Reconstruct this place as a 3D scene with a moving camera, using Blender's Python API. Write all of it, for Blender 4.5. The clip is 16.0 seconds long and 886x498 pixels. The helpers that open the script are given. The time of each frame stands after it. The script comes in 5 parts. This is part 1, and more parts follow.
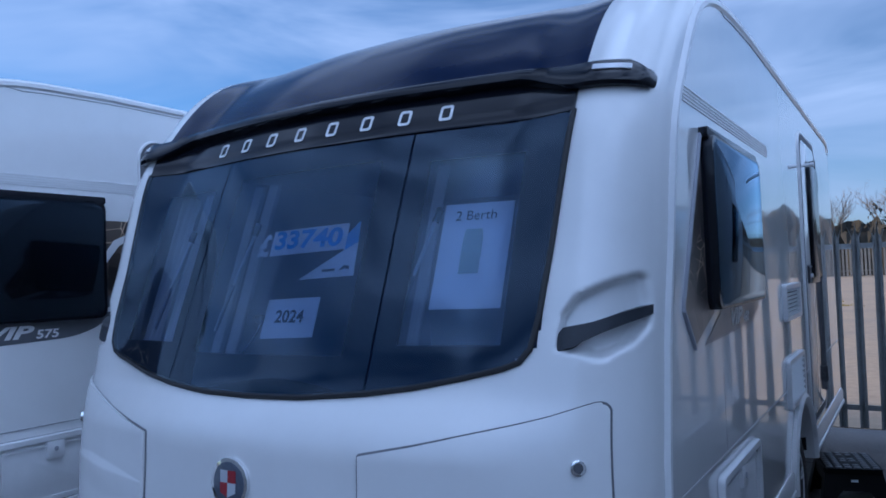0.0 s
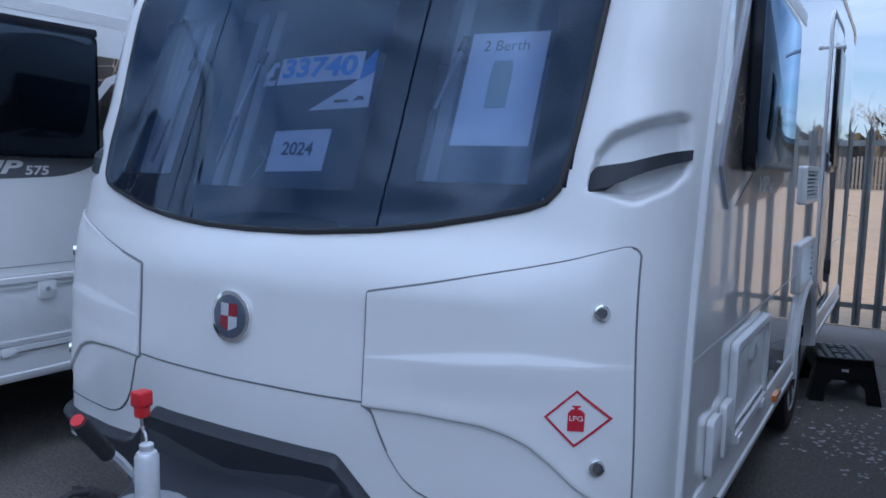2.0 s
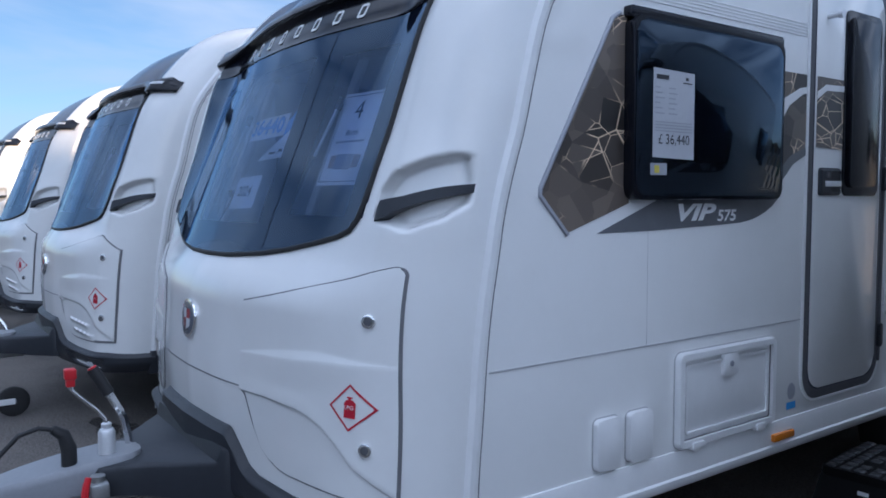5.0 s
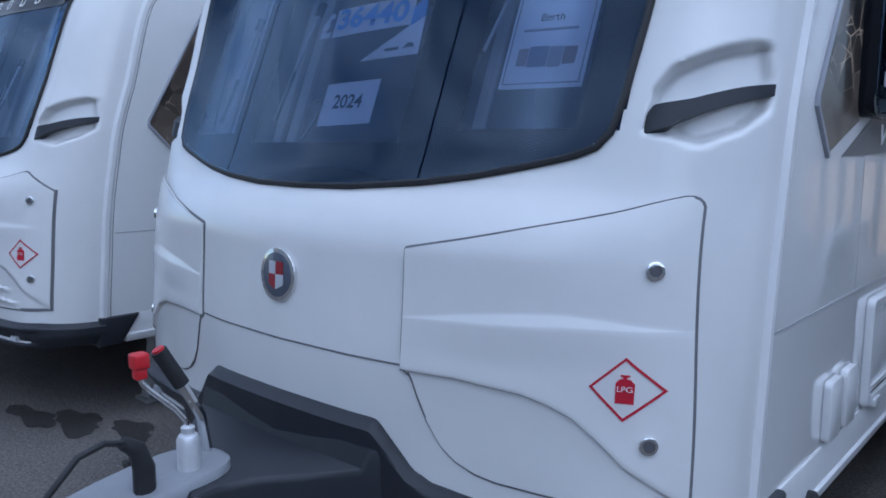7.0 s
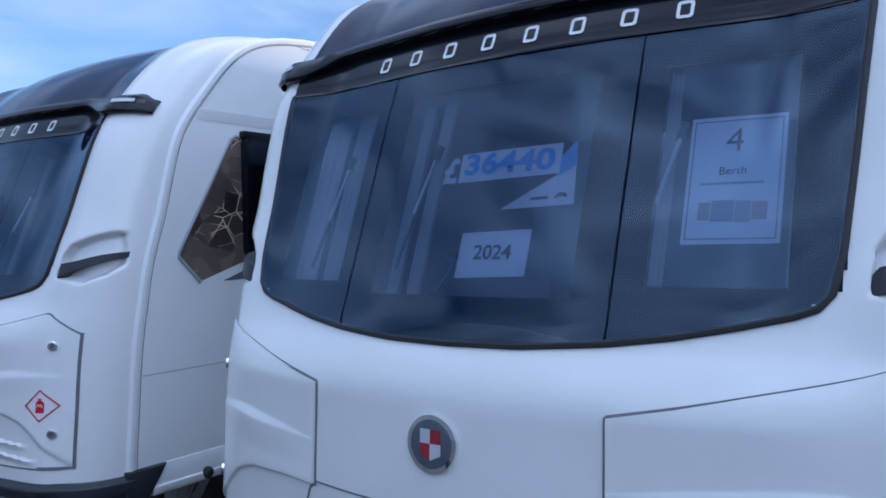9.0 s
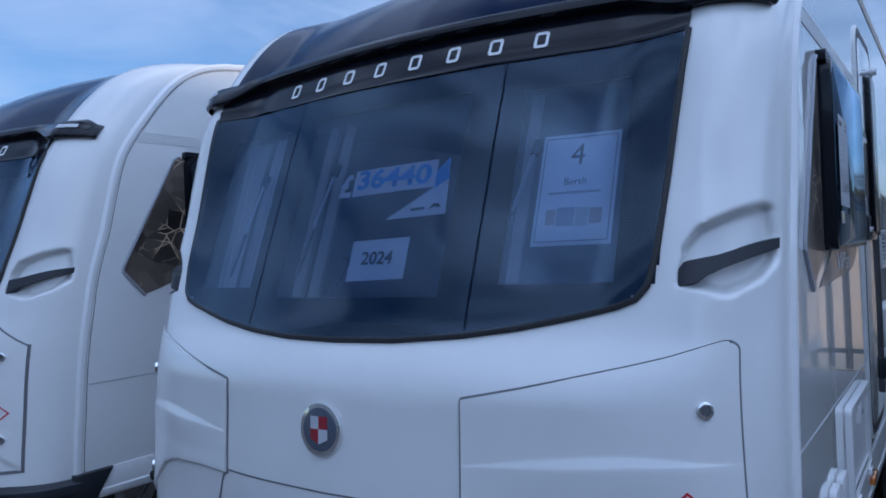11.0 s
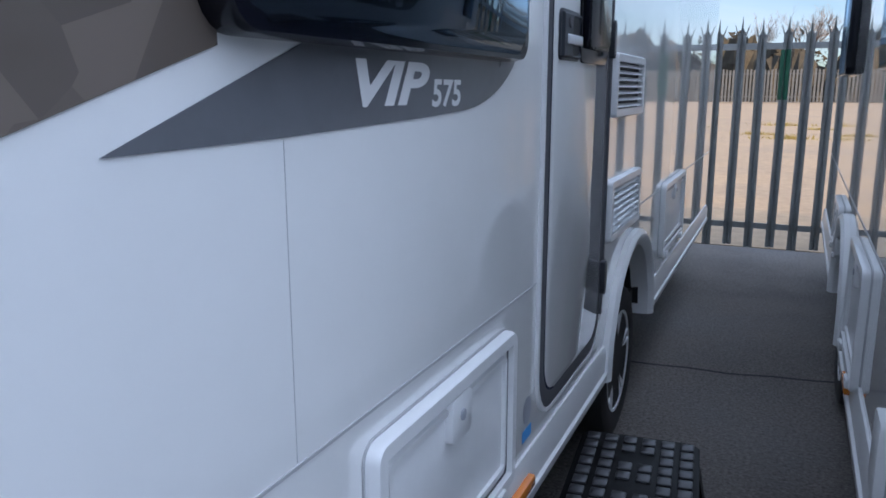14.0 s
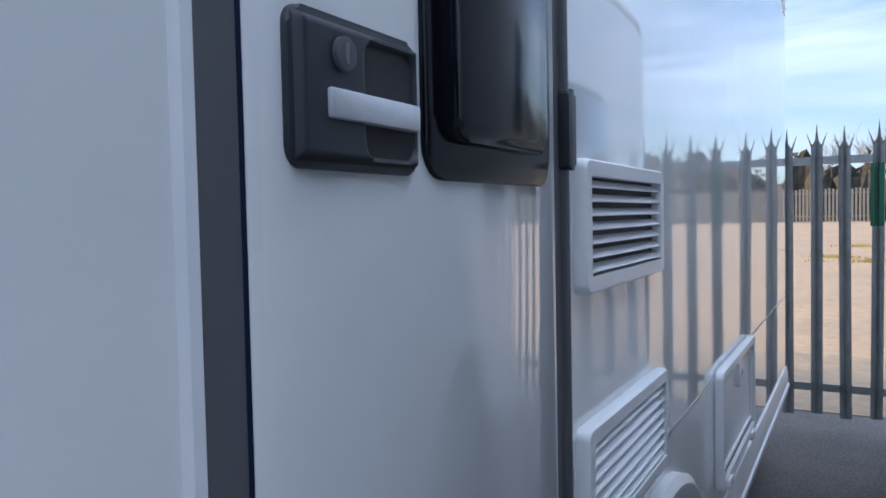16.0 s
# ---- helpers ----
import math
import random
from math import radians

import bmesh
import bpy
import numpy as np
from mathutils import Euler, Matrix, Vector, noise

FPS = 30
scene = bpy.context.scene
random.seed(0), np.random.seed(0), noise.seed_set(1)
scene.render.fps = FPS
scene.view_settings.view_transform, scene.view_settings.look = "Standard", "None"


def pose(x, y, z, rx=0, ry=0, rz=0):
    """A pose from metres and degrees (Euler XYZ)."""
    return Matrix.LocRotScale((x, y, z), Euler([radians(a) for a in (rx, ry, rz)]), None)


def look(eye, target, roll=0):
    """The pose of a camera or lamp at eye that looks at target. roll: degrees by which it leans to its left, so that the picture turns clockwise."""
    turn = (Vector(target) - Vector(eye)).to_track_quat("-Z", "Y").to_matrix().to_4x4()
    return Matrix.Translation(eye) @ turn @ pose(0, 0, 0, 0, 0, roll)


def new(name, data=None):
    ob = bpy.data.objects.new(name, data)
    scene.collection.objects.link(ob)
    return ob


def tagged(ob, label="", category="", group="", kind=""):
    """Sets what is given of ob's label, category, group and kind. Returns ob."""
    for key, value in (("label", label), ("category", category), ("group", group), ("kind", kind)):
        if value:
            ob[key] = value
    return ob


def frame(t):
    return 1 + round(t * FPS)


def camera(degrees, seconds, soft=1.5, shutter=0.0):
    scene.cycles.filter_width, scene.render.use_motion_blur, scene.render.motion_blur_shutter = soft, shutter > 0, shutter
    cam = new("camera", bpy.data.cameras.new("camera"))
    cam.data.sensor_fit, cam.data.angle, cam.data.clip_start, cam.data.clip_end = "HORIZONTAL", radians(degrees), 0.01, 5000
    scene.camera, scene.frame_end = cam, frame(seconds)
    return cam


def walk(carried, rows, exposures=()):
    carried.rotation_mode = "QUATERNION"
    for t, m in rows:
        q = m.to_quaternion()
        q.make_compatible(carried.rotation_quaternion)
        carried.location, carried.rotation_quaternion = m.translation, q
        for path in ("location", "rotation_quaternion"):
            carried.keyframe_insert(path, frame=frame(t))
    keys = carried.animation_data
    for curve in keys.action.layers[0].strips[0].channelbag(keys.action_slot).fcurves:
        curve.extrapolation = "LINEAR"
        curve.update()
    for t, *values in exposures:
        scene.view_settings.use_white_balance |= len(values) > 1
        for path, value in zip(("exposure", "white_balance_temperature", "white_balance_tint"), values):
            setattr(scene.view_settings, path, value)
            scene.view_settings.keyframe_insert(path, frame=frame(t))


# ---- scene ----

# ---------------------------------------------------------------- camera
cam = camera(60.4, 16.0, soft=1.7)
ROWS = [
    (0.0, 1.751, -1.098, 1.583, 31.897, 2.155, 2.186),
    (0.5, 1.860, -0.972, 1.525, 23.430, -0.323, 0.969),
    (1.0, 1.849, -0.947, 1.441, 19.662, -4.059, -0.315),
    (1.5, 1.822, -0.930, 1.432, 23.192, -5.865, -0.902),
    (2.0, 1.607, -1.017, 1.431, 31.382, -6.065, -1.166),
    (2.5, 1.332, -1.118, 1.437, 40.360, -5.794, -0.801),
    (3.0, 1.072, -1.204, 1.408, 48.145, -6.136, -0.299),
    (3.5, 0.706, -1.232, 1.387, 53.340, -6.250, 0.153),
    (4.0, 0.410, -1.265, 1.395, 56.078, -5.529, 0.324),
    (4.5, 0.099, -1.364, 1.445, 56.515, -4.373, 0.311),
    (5.0, -0.157, -1.452, 1.444, 55.210, -3.703, 0.182),
    (5.2, -0.284, -1.491, 1.405, 54.425, -3.783, 0.241),
    (7.3, -1.447, -1.855, 1.349, 40.349, -8.129, -0.073),
    (7.5, -1.528, -1.846, 1.353, 39.129, -8.553, 0.124),
    (8.0, -1.703, -1.977, 1.350, 35.783, -8.886, 0.007),
    (8.5, -1.833, -2.074, 1.468, 35.485, -5.674, 0.283),
    (8.7, -1.894, -2.105, 1.513, 35.852, -3.237, 0.764),
    (10.8, -1.589, -2.191, 1.537, 35.920, 3.178, 2.271),
    (11.0, -1.507, -2.167, 1.491, 35.026, 0.159, 2.457),
    (11.5, -1.333, -1.998, 1.344, 26.914, -8.716, 1.224),
    (12.0, -1.340, -1.656, 1.336, 23.346, -13.209, 0.208),
    (12.5, -1.335, -1.310, 1.310, 24.258, -13.745, 0.438),
    (13.0, -1.307, -0.873, 1.339, 25.305, -13.391, -0.087),
    (13.5, -1.337, -0.492, 1.350, 25.284, -12.526, -0.036),
    (14.0, -1.381, -0.084, 1.387, 24.844, -11.799, 0.042),
    (14.5, -1.412, 0.343, 1.383, 24.171, -11.052, 0.209),
    (15.0, -1.548, 0.691, 1.378, 21.150, -9.955, 0.841),
    (15.5, -1.547, 0.972, 1.397, 20.021, -8.946, 0.769),
    (16.0, -1.546, 1.285, 1.420, 29.471, -2.433, 1.163),
]
EXPOSURE = [
    (0.0, 1.44, 4950, 12), (1.0, 1.63, 5200, 11), (1.5, 1.74, 5380, 11), (2.0, 1.94, 5650, 11), (2.5, 2.1, 5850, 11), (3.5, 2.0, 5800, 11), (5.2, 1.74, 5850, 11), (8.0, 1.93, 5600, 11),
    (11.0, 1.47, 5250, 11), (11.5, 1.9, 5600, 11), (12.0, 2.1, 5850, 11), (12.6, 2.15, 6000, 11), (14.5, 2.33, 6050, 11), (15.4, 2.5, 6200, 11), (16.0, 2.37, 6000, 11),
]
walk(cam, [(t, pose(x, y, z, 90 + pitch, roll, yaw)) for t, x, y, z, yaw, pitch, roll in ROWS], EXPOSURE)

# ---------------------------------------------------------------- sky and sun
SUN_AZ, SUN_EL = 105.0, 9.5          # degrees clockwise from +y, and above the horizon
world = bpy.data.worlds.new("sky")
scene.world = world
world.use_nodes = True
wt = world.node_tree
wt.nodes.clear()
w_out = wt.nodes.new("ShaderNodeOutputWorld")
w_bg = wt.nodes.new("ShaderNodeBackground")
w_sky = wt.nodes.new("ShaderNodeTexSky")
w_sky.sky_type, w_sky.sun_disc = "NISHITA", False
w_sky.sun_elevation, w_sky.sun_rotation = radians(SUN_EL), radians(SUN_AZ)
w_sky.air_density, w_sky.dust_density, w_sky.ozone_density = 0.8, 0.5, 2.5
w_co = wt.nodes.new("ShaderNodeTexCoord")
w_map = wt.nodes.new("ShaderNodeMapping")
w_map.inputs["Scale"].default_value = (1.0, 1.0, 4.5)
w_noise = wt.nodes.new("ShaderNodeTexNoise")
w_noise.inputs["Scale"].default_value = 2.0
w_noise.inputs["Detail"].default_value = 5
w_noise.inputs["Roughness"].default_value = 0.55
w_noise.inputs["Distortion"].default_value = 0.5
w_ramp = wt.nodes.new("ShaderNodeValToRGB")
w_ramp.color_ramp.elements[0].position, w_ramp.color_ramp.elements[1].position = 0.33, 0.72
w_ramp.color_ramp.elements[1].color = (0.85, 0.85, 0.85, 1)
w_mix = wt.nodes.new("ShaderNodeMix")
w_mix.data_type = "RGBA"
# thin cloud, brighter overhead than at the horizon, and towards the sun that shines through it
w_sep = wt.nodes.new("ShaderNodeSeparateXYZ")
w_up = wt.nodes.new("ShaderNodeMapRange")
w_up.inputs["From Min"].default_value, w_up.inputs["From Max"].default_value = 0.0, 1.0
w_up.inputs["To Min"].default_value, w_up.inputs["To Max"].default_value = 0.33, 1.0
w_cloud = wt.nodes.new("ShaderNodeVectorMath")
w_cloud.operation = "SCALE"
w_cloud.inputs[0].default_value = (7.3, 8.2, 9.9)
wt.links.new(w_co.outputs["Generated"], w_sep.inputs["Vector"])
wt.links.new(w_sep.outputs["Z"], w_up.inputs["Value"])
w_dot = wt.nodes.new("ShaderNodeVectorMath")
w_dot.operation = "DOT_PRODUCT"
w_dot.inputs[1].default_value = (math.sin(radians(SUN_AZ)) * math.cos(radians(SUN_EL)), math.cos(radians(SUN_AZ)) * math.cos(radians(SUN_EL)), math.sin(radians(SUN_EL)))
w_near = wt.nodes.new("ShaderNodeMapRange")
w_near.interpolation_type = "SMOOTHSTEP"
w_near.inputs["From Min"].default_value, w_near.inputs["From Max"].default_value = -0.5, 1.0
w_near.inputs["To Min"].default_value, w_near.inputs["To Max"].default_value = 0.70, 1.85
w_mul = wt.nodes.new("ShaderNodeMath")
w_mul.operation = "MULTIPLY"
wt.links.new(w_co.outputs["Generated"], w_dot.inputs[0])
wt.links.new(w_dot.outputs["Value"], w_near.inputs["Value"])
wt.links.new(w_up.outputs["Result"], w_mul.inputs[0])
wt.links.new(w_near.outputs["Result"], w_mul.inputs[1])
wt.links.new(w_mul.outputs["Value"], w_cloud.inputs["Scale"])
wt.links.new(w_cloud.outputs["Vector"], w_mix.inputs["B"])
wt.links.new(w_co.outputs["Generated"], w_map.inputs["Vector"])
wt.links.new(w_map.outputs["Vector"], w_noise.inputs["Vector"])
wt.links.new(w_noise.outputs["Fac"], w_ramp.inputs["Fac"])
wt.links.new(w_ramp.outputs["Color"], w_mix.inputs["Factor"])
w_dim = wt.nodes.new("ShaderNodeVectorMath")
w_dim.operation = "SCALE"
w_dim.inputs["Scale"].default_value = 0.55
wt.links.new(w_sky.outputs["Color"], w_dim.inputs[0])
wt.links.new(w_dim.outputs["Vector"], w_mix.inputs["A"])
wt.links.new(w_mix.outputs["Result"], w_bg.inputs["Color"])
w_bg.inputs["Strength"].default_value = 0.085
wt.links.new(w_bg.outputs["Background"], w_out.inputs["Surface"])

sun_data = bpy.data.lights.new("sun", "SUN")
sun_data.energy, sun_data.angle, sun_data.color = 2.3, radians(2.0), (1.0, 0.70, 0.42)
sun = new("sun", sun_data)
_a, _e = radians(SUN_AZ), radians(SUN_EL)
sun.matrix_world = look((0, 0, 40), (-math.sin(_a) * math.cos(_e), -math.cos(_a) * math.cos(_e), 40 - math.sin(_e)))


# ---------------------------------------------------------------- materials
def material(name, colour=(0.8, 0.8, 0.8), rough=0.5, metal=0.0, coat=0.0, grain=0.0, grain_scale=60.0, stain=None,
             stain_scale=2.5, stain_amount=0.5, bump=0.0, bump_scale=200.0, spec=0.5):
    m = bpy.data.materials.new(name)
    m.use_nodes = True
    nt = m.node_tree
    b = nt.nodes["Principled BSDF"]
    b.inputs["Base Color"].default_value = (*colour, 1)
    b.inputs["Roughness"].default_value = rough
    b.inputs["Metallic"].default_value = metal
    b.inputs["Coat Weight"].default_value = coat
    b.inputs["Coat Roughness"].default_value = 0.04
    b.inputs["Specular IOR Level"].default_value = spec
    co = nt.nodes.new("ShaderNodeTexCoord")
    last = None
    if grain or stain:
        base = nt.nodes.new("ShaderNodeRGB")
        base.outputs[0].default_value = (*colour, 1)
        last = base.outputs[0]
    if stain:
        n = nt.nodes.new("ShaderNodeTexNoise")
        n.inputs["Scale"].default_value, n.inputs["Detail"].default_value, n.inputs["Roughness"].default_value = stain_scale, 8, 0.65
        nt.links.new(co.outputs["Object"], n.inputs["Vector"])
        r = nt.nodes.new("ShaderNodeMapRange")
        r.inputs["From Min"].default_value, r.inputs["From Max"].default_value = 0.42, 0.72
        r.inputs["To Max"].default_value = stain_amount
        nt.links.new(n.outputs["Fac"], r.inputs["Value"])
        x = nt.nodes.new("ShaderNodeMix")
        x.data_type = "RGBA"
        x.inputs["B"].default_value = (*stain, 1)
        nt.links.new(r.outputs["Result"], x.inputs["Factor"])
        nt.links.new(last, x.inputs["A"])
        last = x.outputs["Result"]
    if grain:
        n = nt.nodes.new("ShaderNodeTexNoise")
        n.inputs["Scale"].default_value, n.inputs["Detail"].default_value, n.inputs["Roughness"].default_value = grain_scale, 5, 0.7
        nt.links.new(co.outputs["Object"], n.inputs["Vector"])
        r = nt.nodes.new("ShaderNodeMapRange")
        r.inputs["From Min"].default_value, r.inputs["From Max"].default_value = 0.3, 0.7
        r.inputs["To Min"].default_value, r.inputs["To Max"].default_value = 1 - grain, 1 + grain
        nt.links.new(n.outputs["Fac"], r.inputs["Value"])
        x = nt.nodes.new("ShaderNodeVectorMath")
        x.operation = "SCALE"
        nt.links.new(last, x.inputs[0])
        nt.links.new(r.outputs["Result"], x.inputs["Scale"])
        last = x.outputs["Vector"]
    if last:
        nt.links.new(last, b.inputs["Base Color"])
    if bump:
        n = nt.nodes.new("ShaderNodeTexNoise")
        n.inputs["Scale"].default_value, n.inputs["Detail"].default_value = bump_scale, 4
        nt.links.new(co.outputs["Object"], n.inputs["Vector"])
        k = nt.nodes.new("ShaderNodeBump")
        k.inputs["Strength"].default_value, k.inputs["Distance"].default_value = bump, 0.01
        nt.links.new(n.outputs["Fac"], k.inputs["Height"])
        nt.links.new(k.outputs["Normal"], b.inputs["Normal"])
    return m


def glass_material(name, tint, gloss_rough=0.02, haze=0.0, ior=1.7):
    """Tinted pane: the view through it darkened, a bluish haze painted on, a blue-tinted reflection on top."""
    m = bpy.data.materials.new(name)
    m.use_nodes = True
    nt = m.node_tree
    nt.nodes.clear()
    out = nt.nodes.new("ShaderNodeOutputMaterial")
    mix = nt.nodes.new("ShaderNodeMixShader")
    tr = nt.nodes.new("ShaderNodeBsdfTransparent")
    tr.inputs["Color"].default_value = (*tint, 1)
    gl = nt.nodes.new("ShaderNodeBsdfGlossy")
    gl.inputs["Roughness"].default_value = gloss_rough
    # blue of the reflected sky put into the gloss colour
    gl.inputs["Color"].default_value = (0.58, 0.77, 1.0, 1)
    fr = nt.nodes.new("ShaderNodeFresnel")
    fr.inputs["IOR"].default_value = ior
    nt.links.new(fr.outputs["Fac"], mix.inputs["Fac"])
    base = tr.outputs["BSDF"]
    if haze:
        co = nt.nodes.new("ShaderNodeTexCoord")
        mp = nt.nodes.new("ShaderNodeMapping")
        mp.inputs["Scale"].default_value = (5.0, 1.0, 0.8)
        n = nt.nodes.new("ShaderNodeTexNoise")
        n.inputs["Scale"].default_value, n.inputs["Detail"].default_value = 1.6, 6
        r = nt.nodes.new("ShaderNodeMapRange")
        r.inputs["From Min"].default_value, r.inputs["From Max"].default_value = 0.3, 0.7
        r.inputs["To Min"].default_value, r.inputs["To Max"].default_value = haze * .55, haze * 1.45
        df = nt.nodes.new("ShaderNodeBsdfDiffuse")
        df.inputs["Color"].default_value = (0.42, 0.58, 0.92, 1)
        haze_mix = nt.nodes.new("ShaderNodeMixShader")
        nt.links.new(co.outputs["Object"], mp.inputs["Vector"])
        nt.links.new(mp.outputs["Vector"], n.inputs["Vector"])
        nt.links.new(n.outputs["Fac"], r.inputs["Value"])
        nt.links.new(r.outputs["Result"], haze_mix.inputs["Fac"])
        nt.links.new(base, haze_mix.inputs[1])
        nt.links.new(df.outputs["BSDF"], haze_mix.inputs[2])
        base = haze_mix.outputs["Shader"]
    nt.links.new(base, mix.inputs[1])
    nt.links.new(gl.outputs["BSDF"], mix.inputs[2])
    nt.links.new(mix.outputs["Shader"], out.inputs["Surface"])
    return m


def decal_material():
    """Printed graphic of dark bronze facets with thin gold veins."""
    m = material("faceted_decal", (0.1, 0.085, 0.075), 0.3, coat=0.4)
    nt = m.node_tree
    b = nt.nodes["Principled BSDF"]
    co = nt.nodes.new("ShaderNodeTexCoord")
    mp = nt.nodes.new("ShaderNodeMapping")
    mp.inputs["Scale"].default_value = (0.0, 10.5, 9.0)
    nt.links.new(co.outputs["Object"], mp.inputs["Vector"])
    # two crossed layers of cells split one another into shards
    shade, dist = None, None
    for turn, size in ((0.4, 0.8), (-0.75, 0.5)):
        ro = nt.nodes.new("ShaderNodeMapping")
        ro.inputs["Rotation"].default_value = (turn, 0, 0)
        ro.inputs["Scale"].default_value = (1.0, 1.0, 1.6)
        nt.links.new(mp.outputs["Vector"], ro.inputs["Vector"])
        cell = nt.nodes.new("ShaderNodeTexVoronoi")
        edge = nt.nodes.new("ShaderNodeTexVoronoi")
        edge.feature = "DISTANCE_TO_EDGE"
        for v in (cell, edge):
            v.inputs["Scale"].default_value = size
            nt.links.new(ro.outputs["Vector"], v.inputs["Vector"])
        bw = nt.nodes.new("ShaderNodeSeparateColor")
        nt.links.new(cell.outputs["Color"], bw.inputs["Color"])
        a, b2 = bw.outputs["Red"], edge.outputs["Distance"]
        if shade:
            for op, x, y in (("ADD", shade, a), ("MINIMUM", dist, b2)):
                k = nt.nodes.new("ShaderNodeMath")
                k.operation = op
                nt.links.new(x, k.inputs[0])
                nt.links.new(y, k.inputs[1])
                if op == "ADD":
                    a = k.outputs["Value"]
                else:
                    b2 = k.outputs["Value"]
        shade, dist = a, b2
    half = nt.nodes.new("ShaderNodeMath")
    half.operation = "MULTIPLY"
    half.inputs[1].default_value = 0.5
    nt.links.new(shade, half.inputs[0])
    ramp = nt.nodes.new("ShaderNodeValToRGB")
    ramp.color_ramp.elements[0].position, ramp.color_ramp.elements[1].position = 0.15, 0.85
    ramp.color_ramp.elements[0].color = (0.022, 0.019, 0.018, 1)
    ramp.color_ramp.elements[1].color = (0.17, 0.135, 0.11, 1)
    nt.links.new(half.outputs["Value"], ramp.inputs["Fac"])
    line = nt.nodes.new("ShaderNodeMapRange")
    line.inputs["From Min"].default_value, line.inputs["From Max"].default_value = 0.0, 0.022
    line.inputs["To Min"].default_value, line.inputs["To Max"].default_value = 1.0, 0.0
    nt.links.new(dist, line.inputs["Value"])
    patch = nt.nodes.new("ShaderNodeTexNoise")
    patch.inputs["Scale"].default_value = 4.5
    nt.links.new(co.outputs["Object"], patch.inputs["Vector"])
    gate = nt.nodes.new("ShaderNodeMapRange")
    gate.inputs["From Min"].default_value, gate.inputs["From Max"].default_value = 0.45, 0.55
    nt.links.new(patch.outputs["Fac"], gate.inputs["Value"])
    mul = nt.nodes.new("ShaderNodeMath")
    mul.operation = "MULTIPLY"
    nt.links.new(line.outputs["Result"], mul.inputs[0])
    nt.links.new(gate.outputs["Result"], mul.inputs[1])
    mix = nt.nodes.new("ShaderNodeMix")
    mix.data_type = "RGBA"
    mix.inputs["B"].default_value = (0.95, 0.72, 0.5, 1)
    nt.links.new(mul.outputs["Value"], mix.inputs["Factor"])
    nt.links.new(ramp.outputs["Color"], mix.inputs["A"])
    nt.links.new(mix.outputs["Result"], b.inputs["Base Color"])
    return m


WHITE = material("white_gloss_body", (0.80, 0.80, 0.79), 0.24, coat=0.7, grain=0.012, grain_scale=9, stain=(0.72, 0.71, 0.68), stain_scale=1.6, stain_amount=0.35)
SIDE = material("white_side_sheet", (0.84, 0.84, 0.83), 0.045, coat=0.9, grain=0.012, grain_scale=7, stain=(0.70, 0.69, 0.66), stain_scale=1.2, stain_amount=0.3)
SIDE.node_tree.nodes["Principled BSDF"].inputs["Coat Roughness"].default_value = 0.012
TRIM = material("white_plastic_trim", (0.80, 0.80, 0.80), 0.3, coat=0.2, grain=0.02, grain_scale=20)
DOME = material("dark_blue_gloss_roof", (0.008, 0.014, 0.042), 0.14, grain=0.1, grain_scale=12, spec=0.22)
FRIT = material("black_glass_border", (0.010, 0.017, 0.040), 0.6, spec=0.08)
BLACK = material("black_gloss_plastic", (0.006, 0.007, 0.012), 0.14, coat=0.1, spec=0.3)
RUBBER = material("black_rubber", (0.02, 0.02, 0.022), 0.6, grain=0.1)
SEAM = material("grey_joint_sealant", (0.10, 0.10, 0.11), 0.7)
GREYP = material("dark_grey_textured_plastic", (0.020, 0.023, 0.030), 0.42, grain=0.12, grain_scale=40, bump=0.15, bump_scale=600)
HANDLE = material("dark_grey_grip", (0.026, 0.03, 0.038), 0.5, grain=0.08)
LIGHTGREY = material("light_grey_cast_plastic", (0.27, 0.28, 0.30), 0.45, grain=0.05)
SILVER = material("silver_painted_metal", (0.72, 0.73, 0.75), 0.32, metal=0.4, grain=0.05)
ZINC = material("galvanised_steel", (0.5, 0.51, 0.52), 0.42, metal=0.85, grain=0.15, grain_scale=30, stain=(0.3, 0.29, 0.27), stain_scale=6)
LIDSEAM = material("grey_lid_gasket", (0.17, 0.17, 0.18), 0.7)
SEAMPALE = material("pale_sheet_joint", (0.42, 0.42, 0.43), 0.5)
CHROME = material("bright_chrome", (0.8, 0.8, 0.8), 0.08, metal=1.0)
RED = material("red_plastic", (0.62, 0.02, 0.03), 0.35)
REDPRINT = material("red_print", (0.55, 0.012, 0.035), 0.4)
WHITEPRINT = material("white_print", (0.8, 0.8, 0.8), 0.4)
BLUEPRINT = material("blue_print", (0.06, 0.33, 0.72), 0.5)
BLACKPRINT = material("black_print", (0.03, 0.03, 0.035), 0.5)
GREYPRINT = material("grey_print", (0.35, 0.36, 0.4), 0.5)
GREENPRINT = material("pale_green_print", (0.32, 0.42, 0.36), 0.5)
PLANBROWN = material("brown_plan_print", (0.34, 0.27, 0.26), 0.5)
PLANBLUE = material("blue_plan_print", (0.24, 0.26, 0.33), 0.5)
PAPER = material("white_paper", (0.82, 0.83, 0.85), 0.7, grain=0.02)
# white paper with the tinted pane's dimming put into its colour
DIMMEDPAPER = material("paper_dimmed_by_pane", (0.46, 0.47, 0.50), 0.5, grain=0.03)
AMBER = material("amber_lens", (0.75, 0.22, 0.02), 0.2, coat=0.5)
LAMPGLASS = material("clear_lamp_lens", (0.6, 0.62, 0.65), 0.1, coat=0.8)
TYRE = material("tyre_rubber", (0.018, 0.018, 0.019), 0.7, grain=0.15, grain_scale=50)
CURTAIN = material("off_white_curtain", (0.62, 0.61, 0.60), 0.8, grain=0.05)
